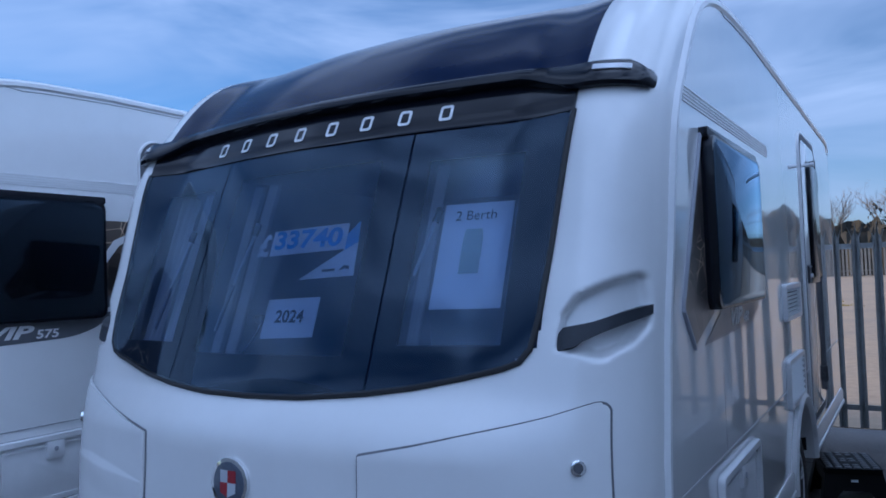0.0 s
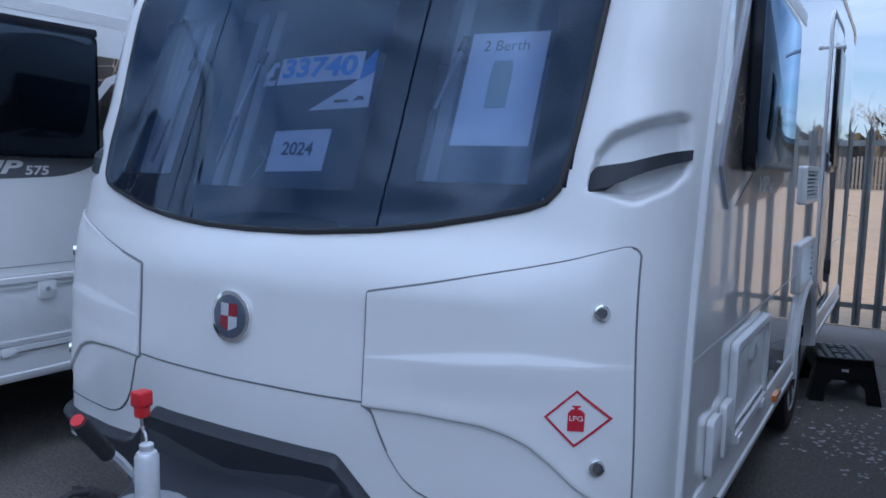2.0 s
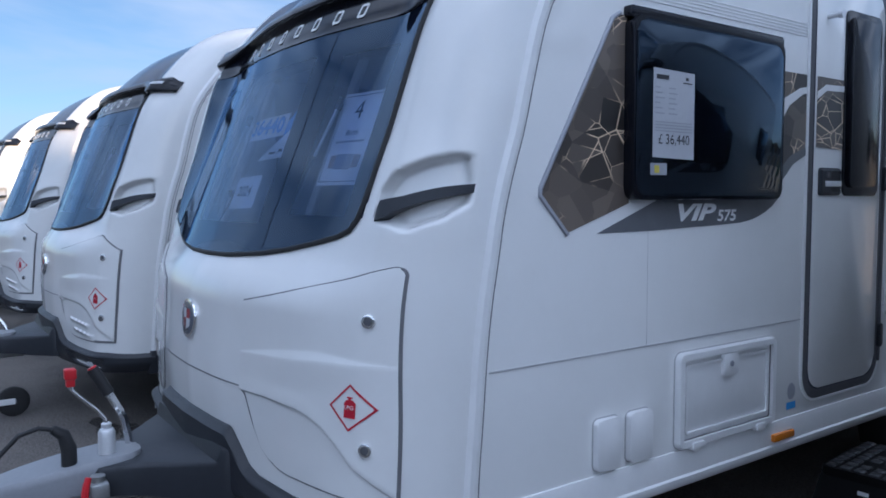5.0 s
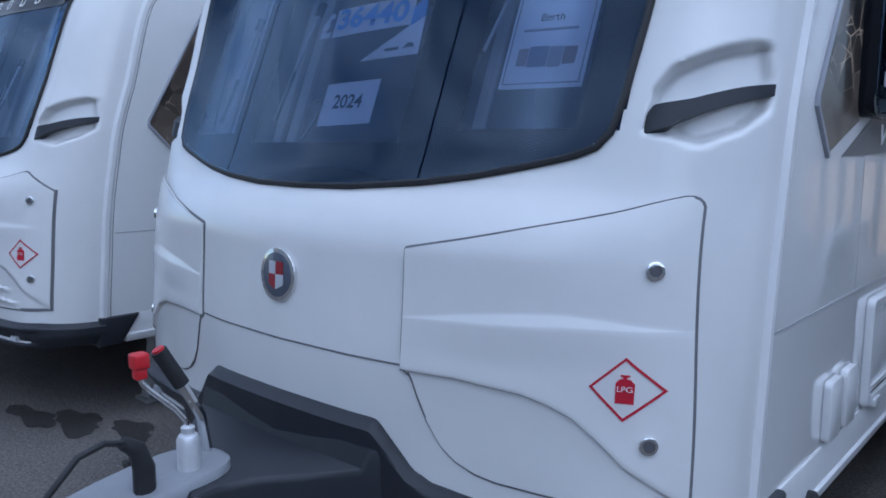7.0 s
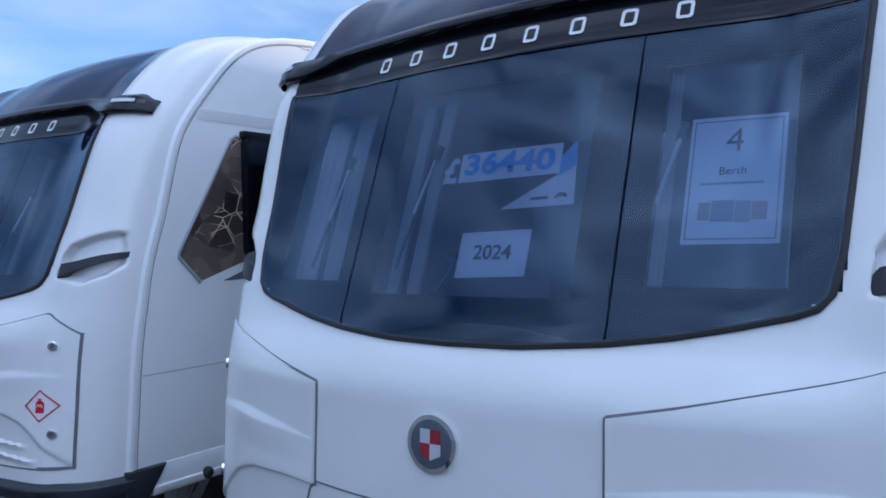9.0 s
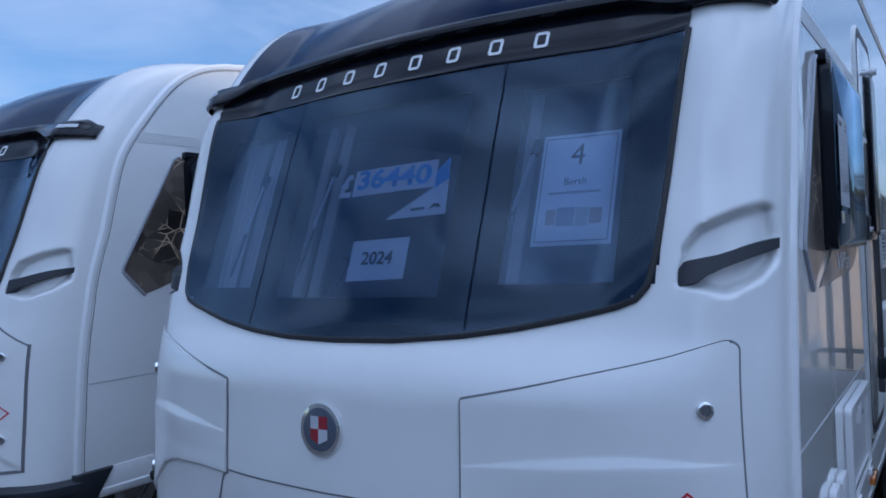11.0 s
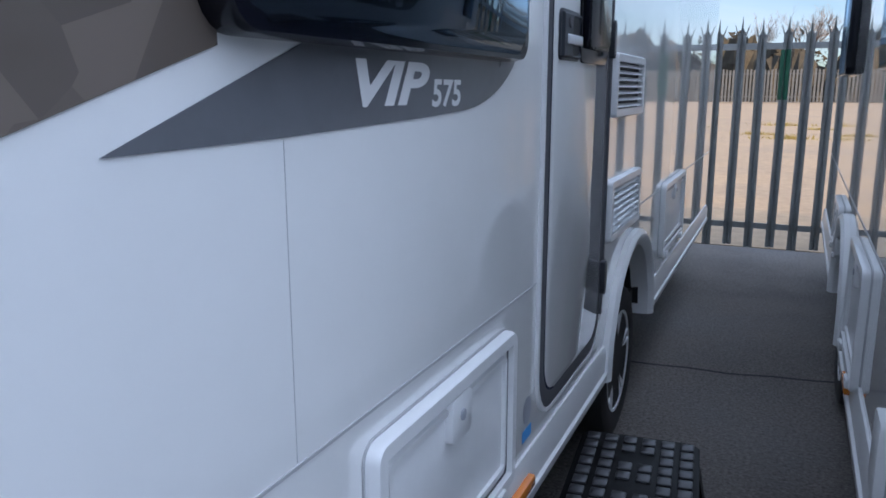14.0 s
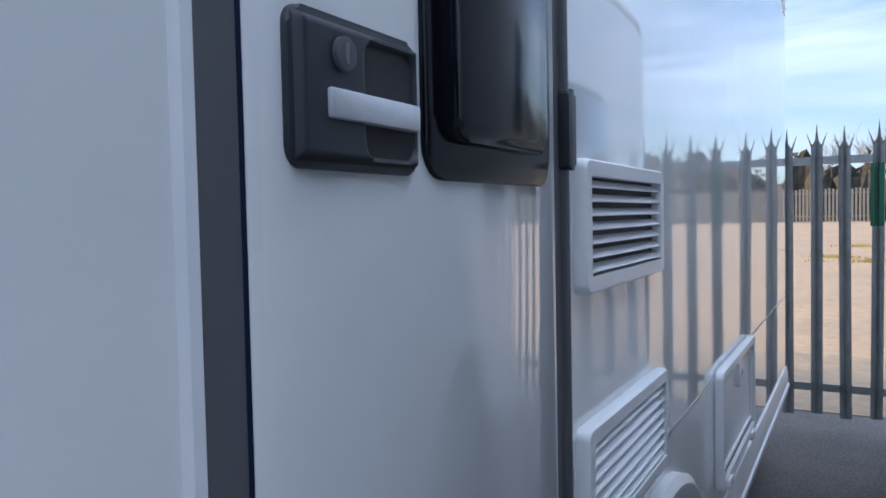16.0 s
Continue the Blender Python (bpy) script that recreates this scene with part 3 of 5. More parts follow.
def side_outline(length, wheel):
    """Side wall as (y, z): nose curve, roof, tail, sill with the wheel arch."""
    pts = [(nose(HALF, z), z) for z in np.concatenate([np.linspace(.50, 2.3, 28), np.linspace(2.33, 2.6, 16), [2.605, 2.61, 2.614, 2.617]])]
    pts.append((nose(HALF, ROOF), ROOF))
    r = .24
    for i in range(9):
        a = radians(90 - 90 * i / 8)
        pts.append((length - r + r * math.cos(a), ROOF - .03 - r + r * math.sin(a)))
    pts.append((length, .50))
    for i in range(13):
        a = radians(180 * i / 12)
        pts.append((wheel + .40 * math.cos(a), .50 + .30 * math.sin(a)))
    return pts


def side_wall_mesh(length, wheel, side):
    pts = side_outline(length, wheel)
    front = [p for p in pts if p[0] < 2.6 and p[1] > .501]
    tail = [p for p in pts if p[0] > length - .241 and p[1] > 2.3]
    ys = sorted({round(float(p[0]), 4) for p in pts} | {round(float(v), 4) for v in np.linspace(2.8, length - .3, 20)} | {round(wheel - .4 * math.cos(math.pi * i / 40), 4) for i in range(41)})
    bm = bmesh.new()
    cols = []
    for y in ys:
        if y <= front[-1][0]:
            zt = float(np.interp(y, [p[0] for p in front], [p[1] for p in front]))
        elif y >= length - .24:
            zt = ROOF - .27 + math.sqrt(max(.24 ** 2 - (y - length + .24) ** 2, 0))
        else:
            zt = float(np.interp(y, [front[-1][0], length - .24], [ROOF, ROOF - .03]))
        d = abs(y - wheel)
        zb = .50 + .30 * math.sqrt(1 - (d / .4) ** 2) if d < .4 else .50
        cols.append([bm.verts.new((side * x, y, max(z, zb))) for x, z in ((HALF, zb), (HALF, zt), (HALF - .03, zt), (HALF - .03, zb))])
    for a, b in zip(cols, cols[1:]):
        for j in range(4):
            bm.faces.new((a[j], a[(j + 1) % 4], b[(j + 1) % 4], b[j]))
    return finish("side_wall", bm, SIDE, False)


def roof_mesh(length):
    bm = bmesh.new()
    xs = np.linspace(-HALF, HALF, 25)
    r = .24
    rows = []
    for i in range(14):
        t = i / 13
        row = []
        for x in xs:
            y0 = nose(float(x), ROOF)
            row.append(bm.verts.new((x, y0 + (length - r - y0) * t, ROOF - .03 * t + .03 * (1 - (x / HALF) ** 2) * math.sin(math.pi * min(t * 2, 1) / 2))))
        rows.append(row)
    for i in range(1, 9):
        a = radians(90 - 90 * i / 8)
        rows.append([bm.verts.new((x, length - r + r * math.cos(a), ROOF - .03 - r + r * math.sin(a) + .03 * (1 - (x / HALF) ** 2) * math.sin(a))) for x in xs])
    rows.append([bm.verts.new((x, length, .50)) for x in xs])
    for a, b in zip(rows, rows[1:]):
        for j in range(len(xs) - 1):
            bm.faces.new((a[j], a[j + 1], b[j + 1], b[j]))
    return bm


def bead_mesh(length, side, inset, r, x):
    pts = [(side * x, y + inset, z) for y, z in side_outline(length, 4.0)[:54]]
    if inset:
        pts = [(px, py, pz - (inset if py > 2.0 else 0)) for px, py, pz in pts]
    return tube(bmesh.new(), [p for p in pts], r, 8)


def steel_leg_mesh(side):
    """Wound-down corner steady: a folded channel that forks towards the chassis."""
    bm = bmesh.new()
    x = side * .96
    fork = [(1.205, .02), (1.295, .02), (1.335, .17), (1.40, .26), (1.53, .44), (1.465, .44), (1.365, .30), (1.33, .275), (1.315, .30), (1.315, .44), (1.25, .44), (1.25, .30), (1.238, .17)]
    for dx in (-.045, .039):
        prism(bm, fork, lambda u, v, w, dx=dx: (x + dx + w, u, v), .006)
    prism(bm, [(1.205, .02), (1.211, .02), (1.244, .17), (1.256, .30), (1.256, .44), (1.25, .44), (1.25, .30), (1.238, .17)], lambda u, v, w: (x - .042 + w, u, v), .084)
    box(bm, x - .065, x + .065, 1.18, 1.33, 0.0, .02, .004)
    for y, z in ((1.255, .07), (1.28, .16), (1.283, .36), (1.47, .40)):
        lathe(bm, [(.013, -.055), (.013, .055), (.008, .060)], "x", (x, y, z), 10)
    tube(bm, [(x, 1.27, .13), (x, 1.283, .42)], .012, 8)
    tube(bm, [(x, 1.30, .20), (x, 1.46, .41)], .010, 8)
    box(bm, x - .05, x + .05, 1.16, 1.60, .435, .47, .006)
    return bm


def tyre_mesh():
    prof = [(.19, -.085), (.215, -.092), (.27, -.098), (.30, -.088), (.312, -.066), (.315, -.03), (.315, .03), (.312, .066), (.30, .088), (.27, .098), (.215, .092), (.19, .085)]
    return lathe(bmesh.new(), prof, "x", (0, 0, 0), 40)


def rim_mesh(side):
    bm = bmesh.new()
    lathe(bm, [(.19, -.08), (.205, -.088), (.20, -.06), (.192, -.02)], "x", (0, 0, 0), 40)
    s = side
    lathe(bm, [(.045, s * .03), (.05, s * .062), (.034, s * .075), (.012, s * .078)], "x", (0, 0, 0), 20)
    lathe(bm, [(.186, s * .060), (.205, s * .085), (.206, s * .092), (.196, s * .09), (.186, s * .07)], "x", (0, 0, 0), 40)
    for k in range(5):
        a = 2 * math.pi * k / 5 + .3
        for d in (-.12, .12):
            ca, sa = math.cos(a + d), math.sin(a + d)
            c0, s0 = math.cos(a + d * .5), math.sin(a + d * .5)
            tube(bm, [(s * .055, .03 * c0, .03 * s0), (s * .070, .11 * c0, .11 * s0), (s * .078, .195 * ca, .195 * sa)], .016, 6)
    return bm


def arch_mesh(wheel, side):
    """Plastic wheel-arch lip, running out into the sill."""
    bm = bmesh.new()
    rows = []
    path = [(wheel - .475, .40), (wheel - .470, .47), (wheel - .458, .54)]
    for i in range(17):
        a = radians(163 - 146 * i / 16)
        path.append((wheel + .44 * math.cos(a), .50 + .355 * math.sin(a)))
    path += [(wheel + .458, .54), (wheel + .470, .47), (wheel + .475, .40)]
    c = Vector((wheel, .42))
    for i, (y, z) in enumerate(path):
        d = (Vector((y, z)) - c).normalized()
        sec = [(.0, HALF - .004), (.0, HALF + .022), (-.02, HALF + .034), (-.045, HALF + .03), (-.065, HALF + .012), (-.07, HALF - .06)]
        rows.append([bm.verts.new((side * x, y + d.x * o, max(z + d.y * o, .395))) for o, x in sec])
    for a, b in zip(rows, rows[1:]):
        for j in range(len(a) - 1):
            bm.faces.new((a[j], a[j + 1], b[j + 1], b[j]))
    return bm


def frame_ring(bm, y0, y1, z0, z1, r, width, depth, side, x=HALF):
    """Raised rectangular frame on a side wall."""
    a, b = rounded(y0, y1, z0, z1, r), rounded(y0 + width, y1 - width, z0 + width, z1 - width, max(r - width, .004))
    n = len(a)
    ring = []
    for pts, w in ((a, -.002), (a, depth * .7), ([(p[0] * .85 + q[0] * .15, p[1] * .85 + q[1] * .15) for p, q in zip(a, b)], depth), (b, depth), (b, -.002)):
        ring.append([bm.verts.new((side * (x + w), u, v)) for u, v in pts])
    for p, q in zip(ring, ring[1:]):
        for i in range(n):
            bm.faces.new((p[i], p[(i + 1) % n], q[(i + 1) % n], q[i]))
    return bm


def locker_door(parent, key, y0, y1, z0, z1, side):
    door = part("hatch", ("hatch", key, side), lambda: prism(bmesh.new(), rounded(y0 + .005, y1 - .005, z0 + .005, z1 - .005, .03), lambda u, v, w: (side * (HALF - .002 + w), u, v), .012, .003), TRIM, parent)
    part("hatch_frame", ("hframe", key, side), lambda: frame_ring(bmesh.new(), y0, y1, z0, z1, .03, .028, .026, side), TRIM, door)
    # dark line drawn in for the shadow along the frame's inner edge
    part("hatch_shadow_line", ("hgap", key, side), lambda: frame_ring(bmesh.new(), y0 + .026, y1 - .026, z0 + .026, z1 - .026, .014, .004, .0135, side), SEAM, door)
    part("hatch_rim", ("hrim", key, side), lambda: frame_ring(bmesh.new(), y0 - .004, y1 + .004, z0 - .004, z1 + .004, .034, .006, .003, side), SEAMPALE, door)
    part("hatch_bead", ("hbead", key, side), lambda: frame_ring(bmesh.new(), y0 + .045, y1 - .045, z0 + .045, z1 - .045, .02, .012, .018, side), TRIM, door)
    cy = (y0 + y1) / 2

    def latch():
        bm = prism(bmesh.new(), rounded(cy - .045, cy + .045, z1 - .115, z1 - .03, .012), lambda u, v, w: (side * (HALF + w), u, v), .026, .004)
        return bm
    lt = part("latch", ("latch", key, side), latch, TRIM, door)
    part("lock_barrel", ("barrel", key, side), lambda: lathe(bmesh.new(), [(.011, side * (HALF + .02)), (.011, side * (HALF + .029)), (.007, side * (HALF + .03))], "x", (0, cy, z1 - .07), 14), GREYPRINT, lt)
    for dy in (.11, (y1 - y0) - .11):
        part("hinge", None, prism(bmesh.new(), rounded(y0 + dy - .035, y0 + dy + .035, z0 - .012, z0 + .018, .008), lambda u, v, w: (side * (HALF + w), u, v), .034, .004), TRIM, door)
    return door


def vent(parent, key, y0, y1, z0, z1, side):
    v = part("vent", ("vent", key, side), lambda: prism(bmesh.new(), rounded(y0 + .02, y1 - .02, z0 + .02, z1 - .02, .01), lambda u, v, w: (side * (HALF - .001 + w), u, v), .003), RUBBER, parent, "white louvred fridge vent")
    part("vent_frame", ("vframe", key, side), lambda: frame_ring(bmesh.new(), y0, y1, z0, z1, .018, .026, .022, side), TRIM, v)
    n = 7
    h = (z1 - z0 - .052) / n
    for i in range(n):
        zc = z0 + .026 + h * (i + .5)

        def slat(zc=zc):
            bm = bmesh.new()
            prism(bm, [(-.002, h * .18), (.016, -h * .30), (.019, -h * .22), (.004, h * .30)], lambda u, w, t: (side * (HALF + u), y0 + .024 + t, zc + w), y1 - y0 - .048)
            return bm
        part("slat", None, slat(), TRIM, v, smooth=False)
    return v


def on_side(side, off):
    return lambda u, v, w: (side * (HALF + off + w), u, v)


def side_window(parent, key, y0, y1, z0, z1, side):
    """Top-hung acrylic window in a black frame, standing proud."""
    win = part("side_window", ("swin", key, side), lambda: prism(bmesh.new(), rounded(y0 + .012, y1 - .012, z0 + .012, z1 - .012, .05), on_side(side, .004), .040, .012), SIDEGLASS, parent, "dark tinted caravan window")
    part("window_frame", ("swframe", key, side), lambda: frame_ring(bmesh.new(), y0, y1, z0, z1, .045, .024, .042, side), BLACK, win)
    part("window_backing", ("swback", key, side), lambda: prism(bmesh.new(), rounded(y0 + .02, y1 - .02, z0 + .02, z1 - .02, .04), on_side(side, .0015), .001), FRIT, win)
    part("window_blind", ("swbl", key, side), lambda: prism(bmesh.new(), rounded(y1 - .21, y1 - .07, z0 + .10, z1 - .07, .01), on_side(side, .003), .0006), SEAT, win)
    part("top_rail", ("swrail", key, side), lambda: prism(bmesh.new(), rounded(y0 - .005, y1 + .005, z1 - .014, z1 + .024, .008), on_side(side, 0), .030, .005), BLACK, win)
    return win


def decals(parent, key, side, number, to_y, door_y=None):
    def shape(pts, off=.0012, mat_depth=.0012):
        return prism(bmesh.new(), pts, on_side(side, off), mat_depth)
    part("decal", ("decal1", key, side), lambda: shape([(1.53, 2.045), (1.505, 2.01), (1.205, 1.475), (1.205, 1.455), (1.314, 1.338), (1.60, 1.430), (1.60, 2.045)]), DECAL, parent, "faceted bronze graphic", smooth=False)
    part("decal_edge", ("decal1e", key, side), lambda: tube(bmesh.new(), [(side * (HALF + .003), u, v) for u, v in ((1.545, 2.05), (1.51, 2.03), (1.198, 1.478), (1.196, 1.456), (1.314, 1.333))], .008, 6), GREYPRINT, parent)
    part("name_panel", ("decal2", key, side), lambda: shape([(1.447, 1.332), (1.70, 1.335), (2.05, 1.345), (2.18, 1.350), (2.24, 1.353), (2.29, 1.359), (2.335, 1.368), (2.38, 1.381), (2.42, 1.396), (2.455, 1.414), (2.485, 1.434), (2.51, 1.456), (2.52, 1.47), (1.80, 1.46)]), DECALGREY, parent, "charcoal decal with model lettering", smooth=False)
    flip = side
    part("lettering", ("vip", side), lambda: text_mesh("VIP", .082, lambda u, v, w: (side * (HALF + .0026 + w), 1.945 + flip * u, 1.393 + v), shear=.30, width=.225, bold=.003), WHITEPRINT, parent, "white lettering", smooth=False)
    part("lettering", ("num" + number, side), lambda: text_mesh(number, .058, lambda u, v, w: (side * (HALF + .0026 + w), 2.15 + flip * u, 1.380 + v), shear=.12, width=.118, bold=.0016), WHITEPRINT, parent, "white model number", smooth=False)
    if to_y:
        part("decal", ("decal3", key, side), lambda: shape([(2.46, 1.52), (2.60, 1.60), (to_y, 1.66), (to_y, 1.955), (2.46, 1.955)]), DECAL, parent, "faceted bronze graphic", smooth=False)
        part("decal_swoosh", ("decal4", key, side), lambda: shape([(2.46, 1.70), (2.56, 1.82), (2.66, 1.872), (to_y, 1.885), (to_y, 1.91), (2.64, 1.897), (2.53, 1.85), (2.46, 1.76)], .003), WHITEPRINT, parent, smooth=False)
        part("decal_swoosh", ("decal5", key, side), lambda: shape([(2.40, 1.43), (2.50, 1.50), (2.60, 1.585), (to_y, 1.635), (to_y, 1.665), (2.58, 1.62), (2.46, 1.53)], .003), DECALGREY, parent, smooth=False)


def handle_bezel(y0, side):
    """The moulded face of the handle plate, with an opening over its finger recess."""
    def height(u, v):
        edge = min(u - .076, .246 - u, v - 1.461, 1.571 - v)
        cup = inside_distance(cup_edge, u, v)
        return .014 + .009 * smoothstep(0, .007, edge) - .009 * smoothstep(-.001, .005, cup)
    cup_edge = [(a, b) for a, b in rounded(.158, .242, 1.467, 1.564, .016)]
    us, vs = np.linspace(.076, .246, 69), np.linspace(1.461, 1.571, 45)
    bm = bmesh.new()
    grid = [[bm.verts.new((side * (HALF + height(u, v)), y0 + u, v)) for v in vs] for u in us]
    for i in range(len(us) - 1):
        for j in range(len(vs) - 1):
            q = (grid[i][j], grid[i + 1][j], grid[i + 1][j + 1], grid[i][j + 1])
            bm.faces.new(q if side > 0 else q[::-1])
    return bm


def entrance_door(parent, key, y0, y1, z0, z1, side, graphics):
    d = part("door", ("door", key, side), lambda: prism(bmesh.new(), rounded(y0 + .034, y1 - .046, z0 + .048, z1 - .045, .09, 8), on_side(side, 0.0), .010, .004), SIDE, parent, "white caravan entrance door, closed")
    part("door_seal", ("dseal", key, side), lambda: frame_ring(bmesh.new(), y0 - .012, y1 - .006, z0, z1, .12, .048, .008, side), SEAM, d, "dark grey door seal")
    part("door_gap", ("dgap", key, side), lambda: frame_ring(bmesh.new(), y0 + .029, y1 - .041, z0 + .043, z1 - .040, .095, .007, .0090, side), FRIT, d)
    part("door_rim", ("drim", key, side), lambda: frame_ring(bmesh.new(), y0 - .020, y1 + .002, z0 - .008, z1 + .008, .125, .012, .009, side), TRIM, d)
    w = part("door_window", ("dwin", key, side), lambda: prism(bmesh.new(), rounded(y0 + .265, y1 - .078, 1.455, z1 - .16, .035), on_side(side, .010), .006, .003), BLACK, d, "tall dark door window")
    part("window_bulge", ("dwinb", key, side), lambda: prism(bmesh.new(), rounded(y0 + .298, y1 - .128, 1.492, z1 - .19, .022), on_side(side, .016), .018, .008), BLACK, w)
    h = part("handle_plate", ("dhp", key, side), lambda: prism(bmesh.new(), rounded(y0 + .072, y0 + .250, 1.457, 1.575, .016), on_side(side, .010), .006, .004), HANDLE, d, "dark grey door handle plate")
    part("handle_bezel", ("dhz", key, side), lambda: handle_bezel(y0, side), HANDLE, h)
    # black floor paints in the shade of a deeper recess
    part("handle_cup", ("dhc", key, side), lambda: prism(bmesh.new(), rounded(y0 + .160, y0 + .240, 1.469, 1.562, .014), on_side(side, .0158), .0012), RUBBER, h, "finger recess, its shade put in as a black sheet")
    part("handle_bar", ("dhb", key, side), lambda: box(bmesh.new(), *sorted((side * (HALF + .016), side * (HALF + .028))), y0 + .108, y0 + .237, 1.495, 1.518, .003), SILVER, h, "silver pull handle")
    part("lock_barrel", ("dhl", key, side), lambda: lathe(bmesh.new(), [(.013, side * (HALF + .023)), (.013, side * (HALF + .027)), (.010, side * (HALF + .028)), (.003, side * (HALF + .026))], "x", (0, y0 + .128, 1.545), 24), SEAM, h)
    part("keyhole", ("dhk", key, side), lambda: prism(bmesh.new(), rounded(y0 + .126, y0 + .130, 1.537, 1.553, .0015), on_side(side, .0262), .002), LIDSEAM, h)
    for z in (.80, 1.535, 2.15):
        part("hinge", None, prism(bmesh.new(), rounded(y1 - .022, y1 + .006, z - .055, z + .055, .008), on_side(side, .004), .020, .006), GREYP, d)
    part("hinge_strip", ("dhs", key, side), lambda: box(bmesh.new(), *sorted((side * (HALF + .0), side * (HALF + .016))), y1 - .016, y1 + .002, z0 + .10, z1 - .10, .004), SEAM, d)
    part("catch", ("dcatch", key, side), lambda: lathe(bmesh.new(), [(.011, side * HALF), (.011, side * (HALF + .05)), (.016, side * (HALF + .055)), (.016, side * (HALF + .075))], "x", (0, y0 + .12, 2.21), 12), SILVER, d)
    if graphics:
        part("decal", ("ddecal", key, side), lambda: prism(bmesh.new(), [(y0 + .045, 1.66), (y0 + .262, 1.655), (y0 + .262, 1.955), (y0 + .045, 1.955)], on_side(side, .0115), .001), DECAL, d, "faceted bronze graphic", smooth=False)
        part("decal_swoosh", ("ddecs", key, side), lambda: prism(bmesh.new(), [(y0 + .045, 1.86), (y0 + .12, 1.90), (y0 + .262, 1.905), (y0 + .262, 1.93), (y0 + .11, 1.925), (y0 + .045, 1.89)], on_side(side, .013), .001), WHITEPRINT, d, smooth=False)
    return d


def nose_text(body, size, cx, cz, off, width=None, shear=0.0, bold=0.0):
    return text_mesh(body, size, lambda u, v, w: nose_point(cx + u, cz + v, off + w), width=width, shear=shear, bold=bold)


def sheet_on_nose(x0, x1, z0, z1, off, tilt=0.0):
    bm = bmesh.new()
    n = 8
    rows = []
    for i in range(n + 1):
        x = x0 + (x1 - x0) * i / n
        rows.append([bm.verts.new(nose_point(x, z + tilt * (x - x0), off + d)) for z, d in ((z0, 0), (z1, 0), (z1, -.001), (z0, -.001))])
    for a, b in zip(rows, rows[1:]):
        for j in range(4):
            bm.faces.new((a[j], b[j], b[(j + 1) % 4], a[(j + 1) % 4]))
    bm.faces.new(rows[0])
    bm.faces.new(rows[-1][::-1])
    return bm


def curtain_mesh(x0, x1, z0, z1, off, waves):
    bm = bmesh.new()
    rows = []
    n = waves * 8
    for i in range(n + 1):
        u = i / n
        x = x0 + (x1 - x0) * u
        rows.append([bm.verts.new(nose_point(x, z, off + .012 * math.sin(2 * math.pi * waves * u + .4 * z))) for z in np.linspace(z0, z1, 10)])
    for a, b in zip(rows, rows[1:]):
        for j in range(9):
            bm.faces.new((a[j], b[j], b[j + 1], a[j + 1]))
    return bm


def lining_mesh(length):
    """Inside of the living space: walls, ceiling, floor and a bulkhead behind the seats."""
    bm = bmesh.new()
    x = HALF - .05
    box(bm, -x, x, 1.32, 3.3, .55, 2.10)
    for f in list(bm.faces):
        if f.normal.y < -.9:
            bm.faces.remove(f)
    return bm


def caravan(name_label, m, length, wheel, number, right, left, price, berth, cards=True, lever=0, old=False):
    root = thing("caravan", m, name_label, "caravan", "row of parked touring caravans")
    P = root
    part("front_panel", "front", front_panel_mesh, None, P)
    part("roof", ("roof", length), lambda: roof_mesh(length), WHITE, P)
    floor = part("underfloor", ("under", length), lambda: box(bmesh.new(), -1.10, 1.10, 1.05, length - .02, .44, .52), RUBBER, P)
    for s in (1, -1):
        wy = wheel
        part("side_wall", ("wall", length, wheel, s), lambda: side_wall_mesh(length, wheel, s), None, P)
        part("edge_trim", ("bead", length, s), lambda: bead_mesh(length, s, 0.0, .024, HALF - .012), TRIM, P, "rounded white edge trim")
        part("trim_joint", ("beadj", length, s), lambda: bead_mesh(length, s, .030, .0017, HALF + .001), LIDSEAM, P)
        part("body_seam", ("bseam", length, s), lambda: box(bmesh.new(), *sorted((s * (HALF - .001), s * (HALF + .002))), 1.0, length - .02, .932, .937), SEAMPALE, P, smooth=False)

        part("sheet_joint", ("sjoint", s), lambda: box(bmesh.new(), *sorted((s * (HALF - .001), s * (HALF + .0008))), 1.703, 1.7037, .94, 1.332), SEAMPALE, P, smooth=False)

        def skirt(a, b):
            return prism(bmesh.new(), [(-.03, .40), (.012, .395), (.022, .41), (.022, .432), (.014, .438), (.014, .50), (.006, .528), (-.03, .535)], lambda u, v, w: (s * (HALF + u), a + w, v), b - a)
        part("sill", ("sk1", length, wheel, s), lambda: skirt(1.02, wheel - .46), TRIM, P, "white sill rail")
        part("sill", ("sk2", length, wheel, s), lambda: skirt(wheel + .46, length + .01), TRIM, P, "white sill rail")
        part("wheel_arch", ("arch", wheel, s), lambda: arch_mesh(wheel, s), TRIM, P, "white plastic wheel arch")

        def liner():
            bm = bmesh.new()
            rows = []
            for i in range(13):
                a = radians(180 * i / 12)
                rows.append([bm.verts.new((s * x, wheel + .40 * math.cos(a), .45 + .35 * math.sin(a))) for x in (HALF - .03, HALF - .35)])
            for a, b in zip(rows, rows[1:]):
                bm.faces.new((a[0], a[1], b[1], b[0]))
            return bm
        part("arch_liner", ("liner", wheel, s), liner, RUBBER, P)
        tw = part("wheel", ("tyre",), tyre_mesh, TYRE, P, "black tyre on alloy wheel", at=pose(s * (HALF - .12), wheel, .315))
        part("rim", ("rim", s), lambda: rim_mesh(s), SILVER, tw, "silver alloy rim")
        part("corner_steady", ("leg", s), lambda: steel_leg_mesh(s), ZINC, P, "galvanised corner steady wound down")
        part("steady_cap", ("legcap", s), lambda: lathe(bmesh.new(), [(.012, s * 1.09), (.026, s * 1.10), (.028, s * (HALF + .03)), (.016, s * (HALF + .042))], "x", (0, 1.312, .428), 14), RUBBER, P)
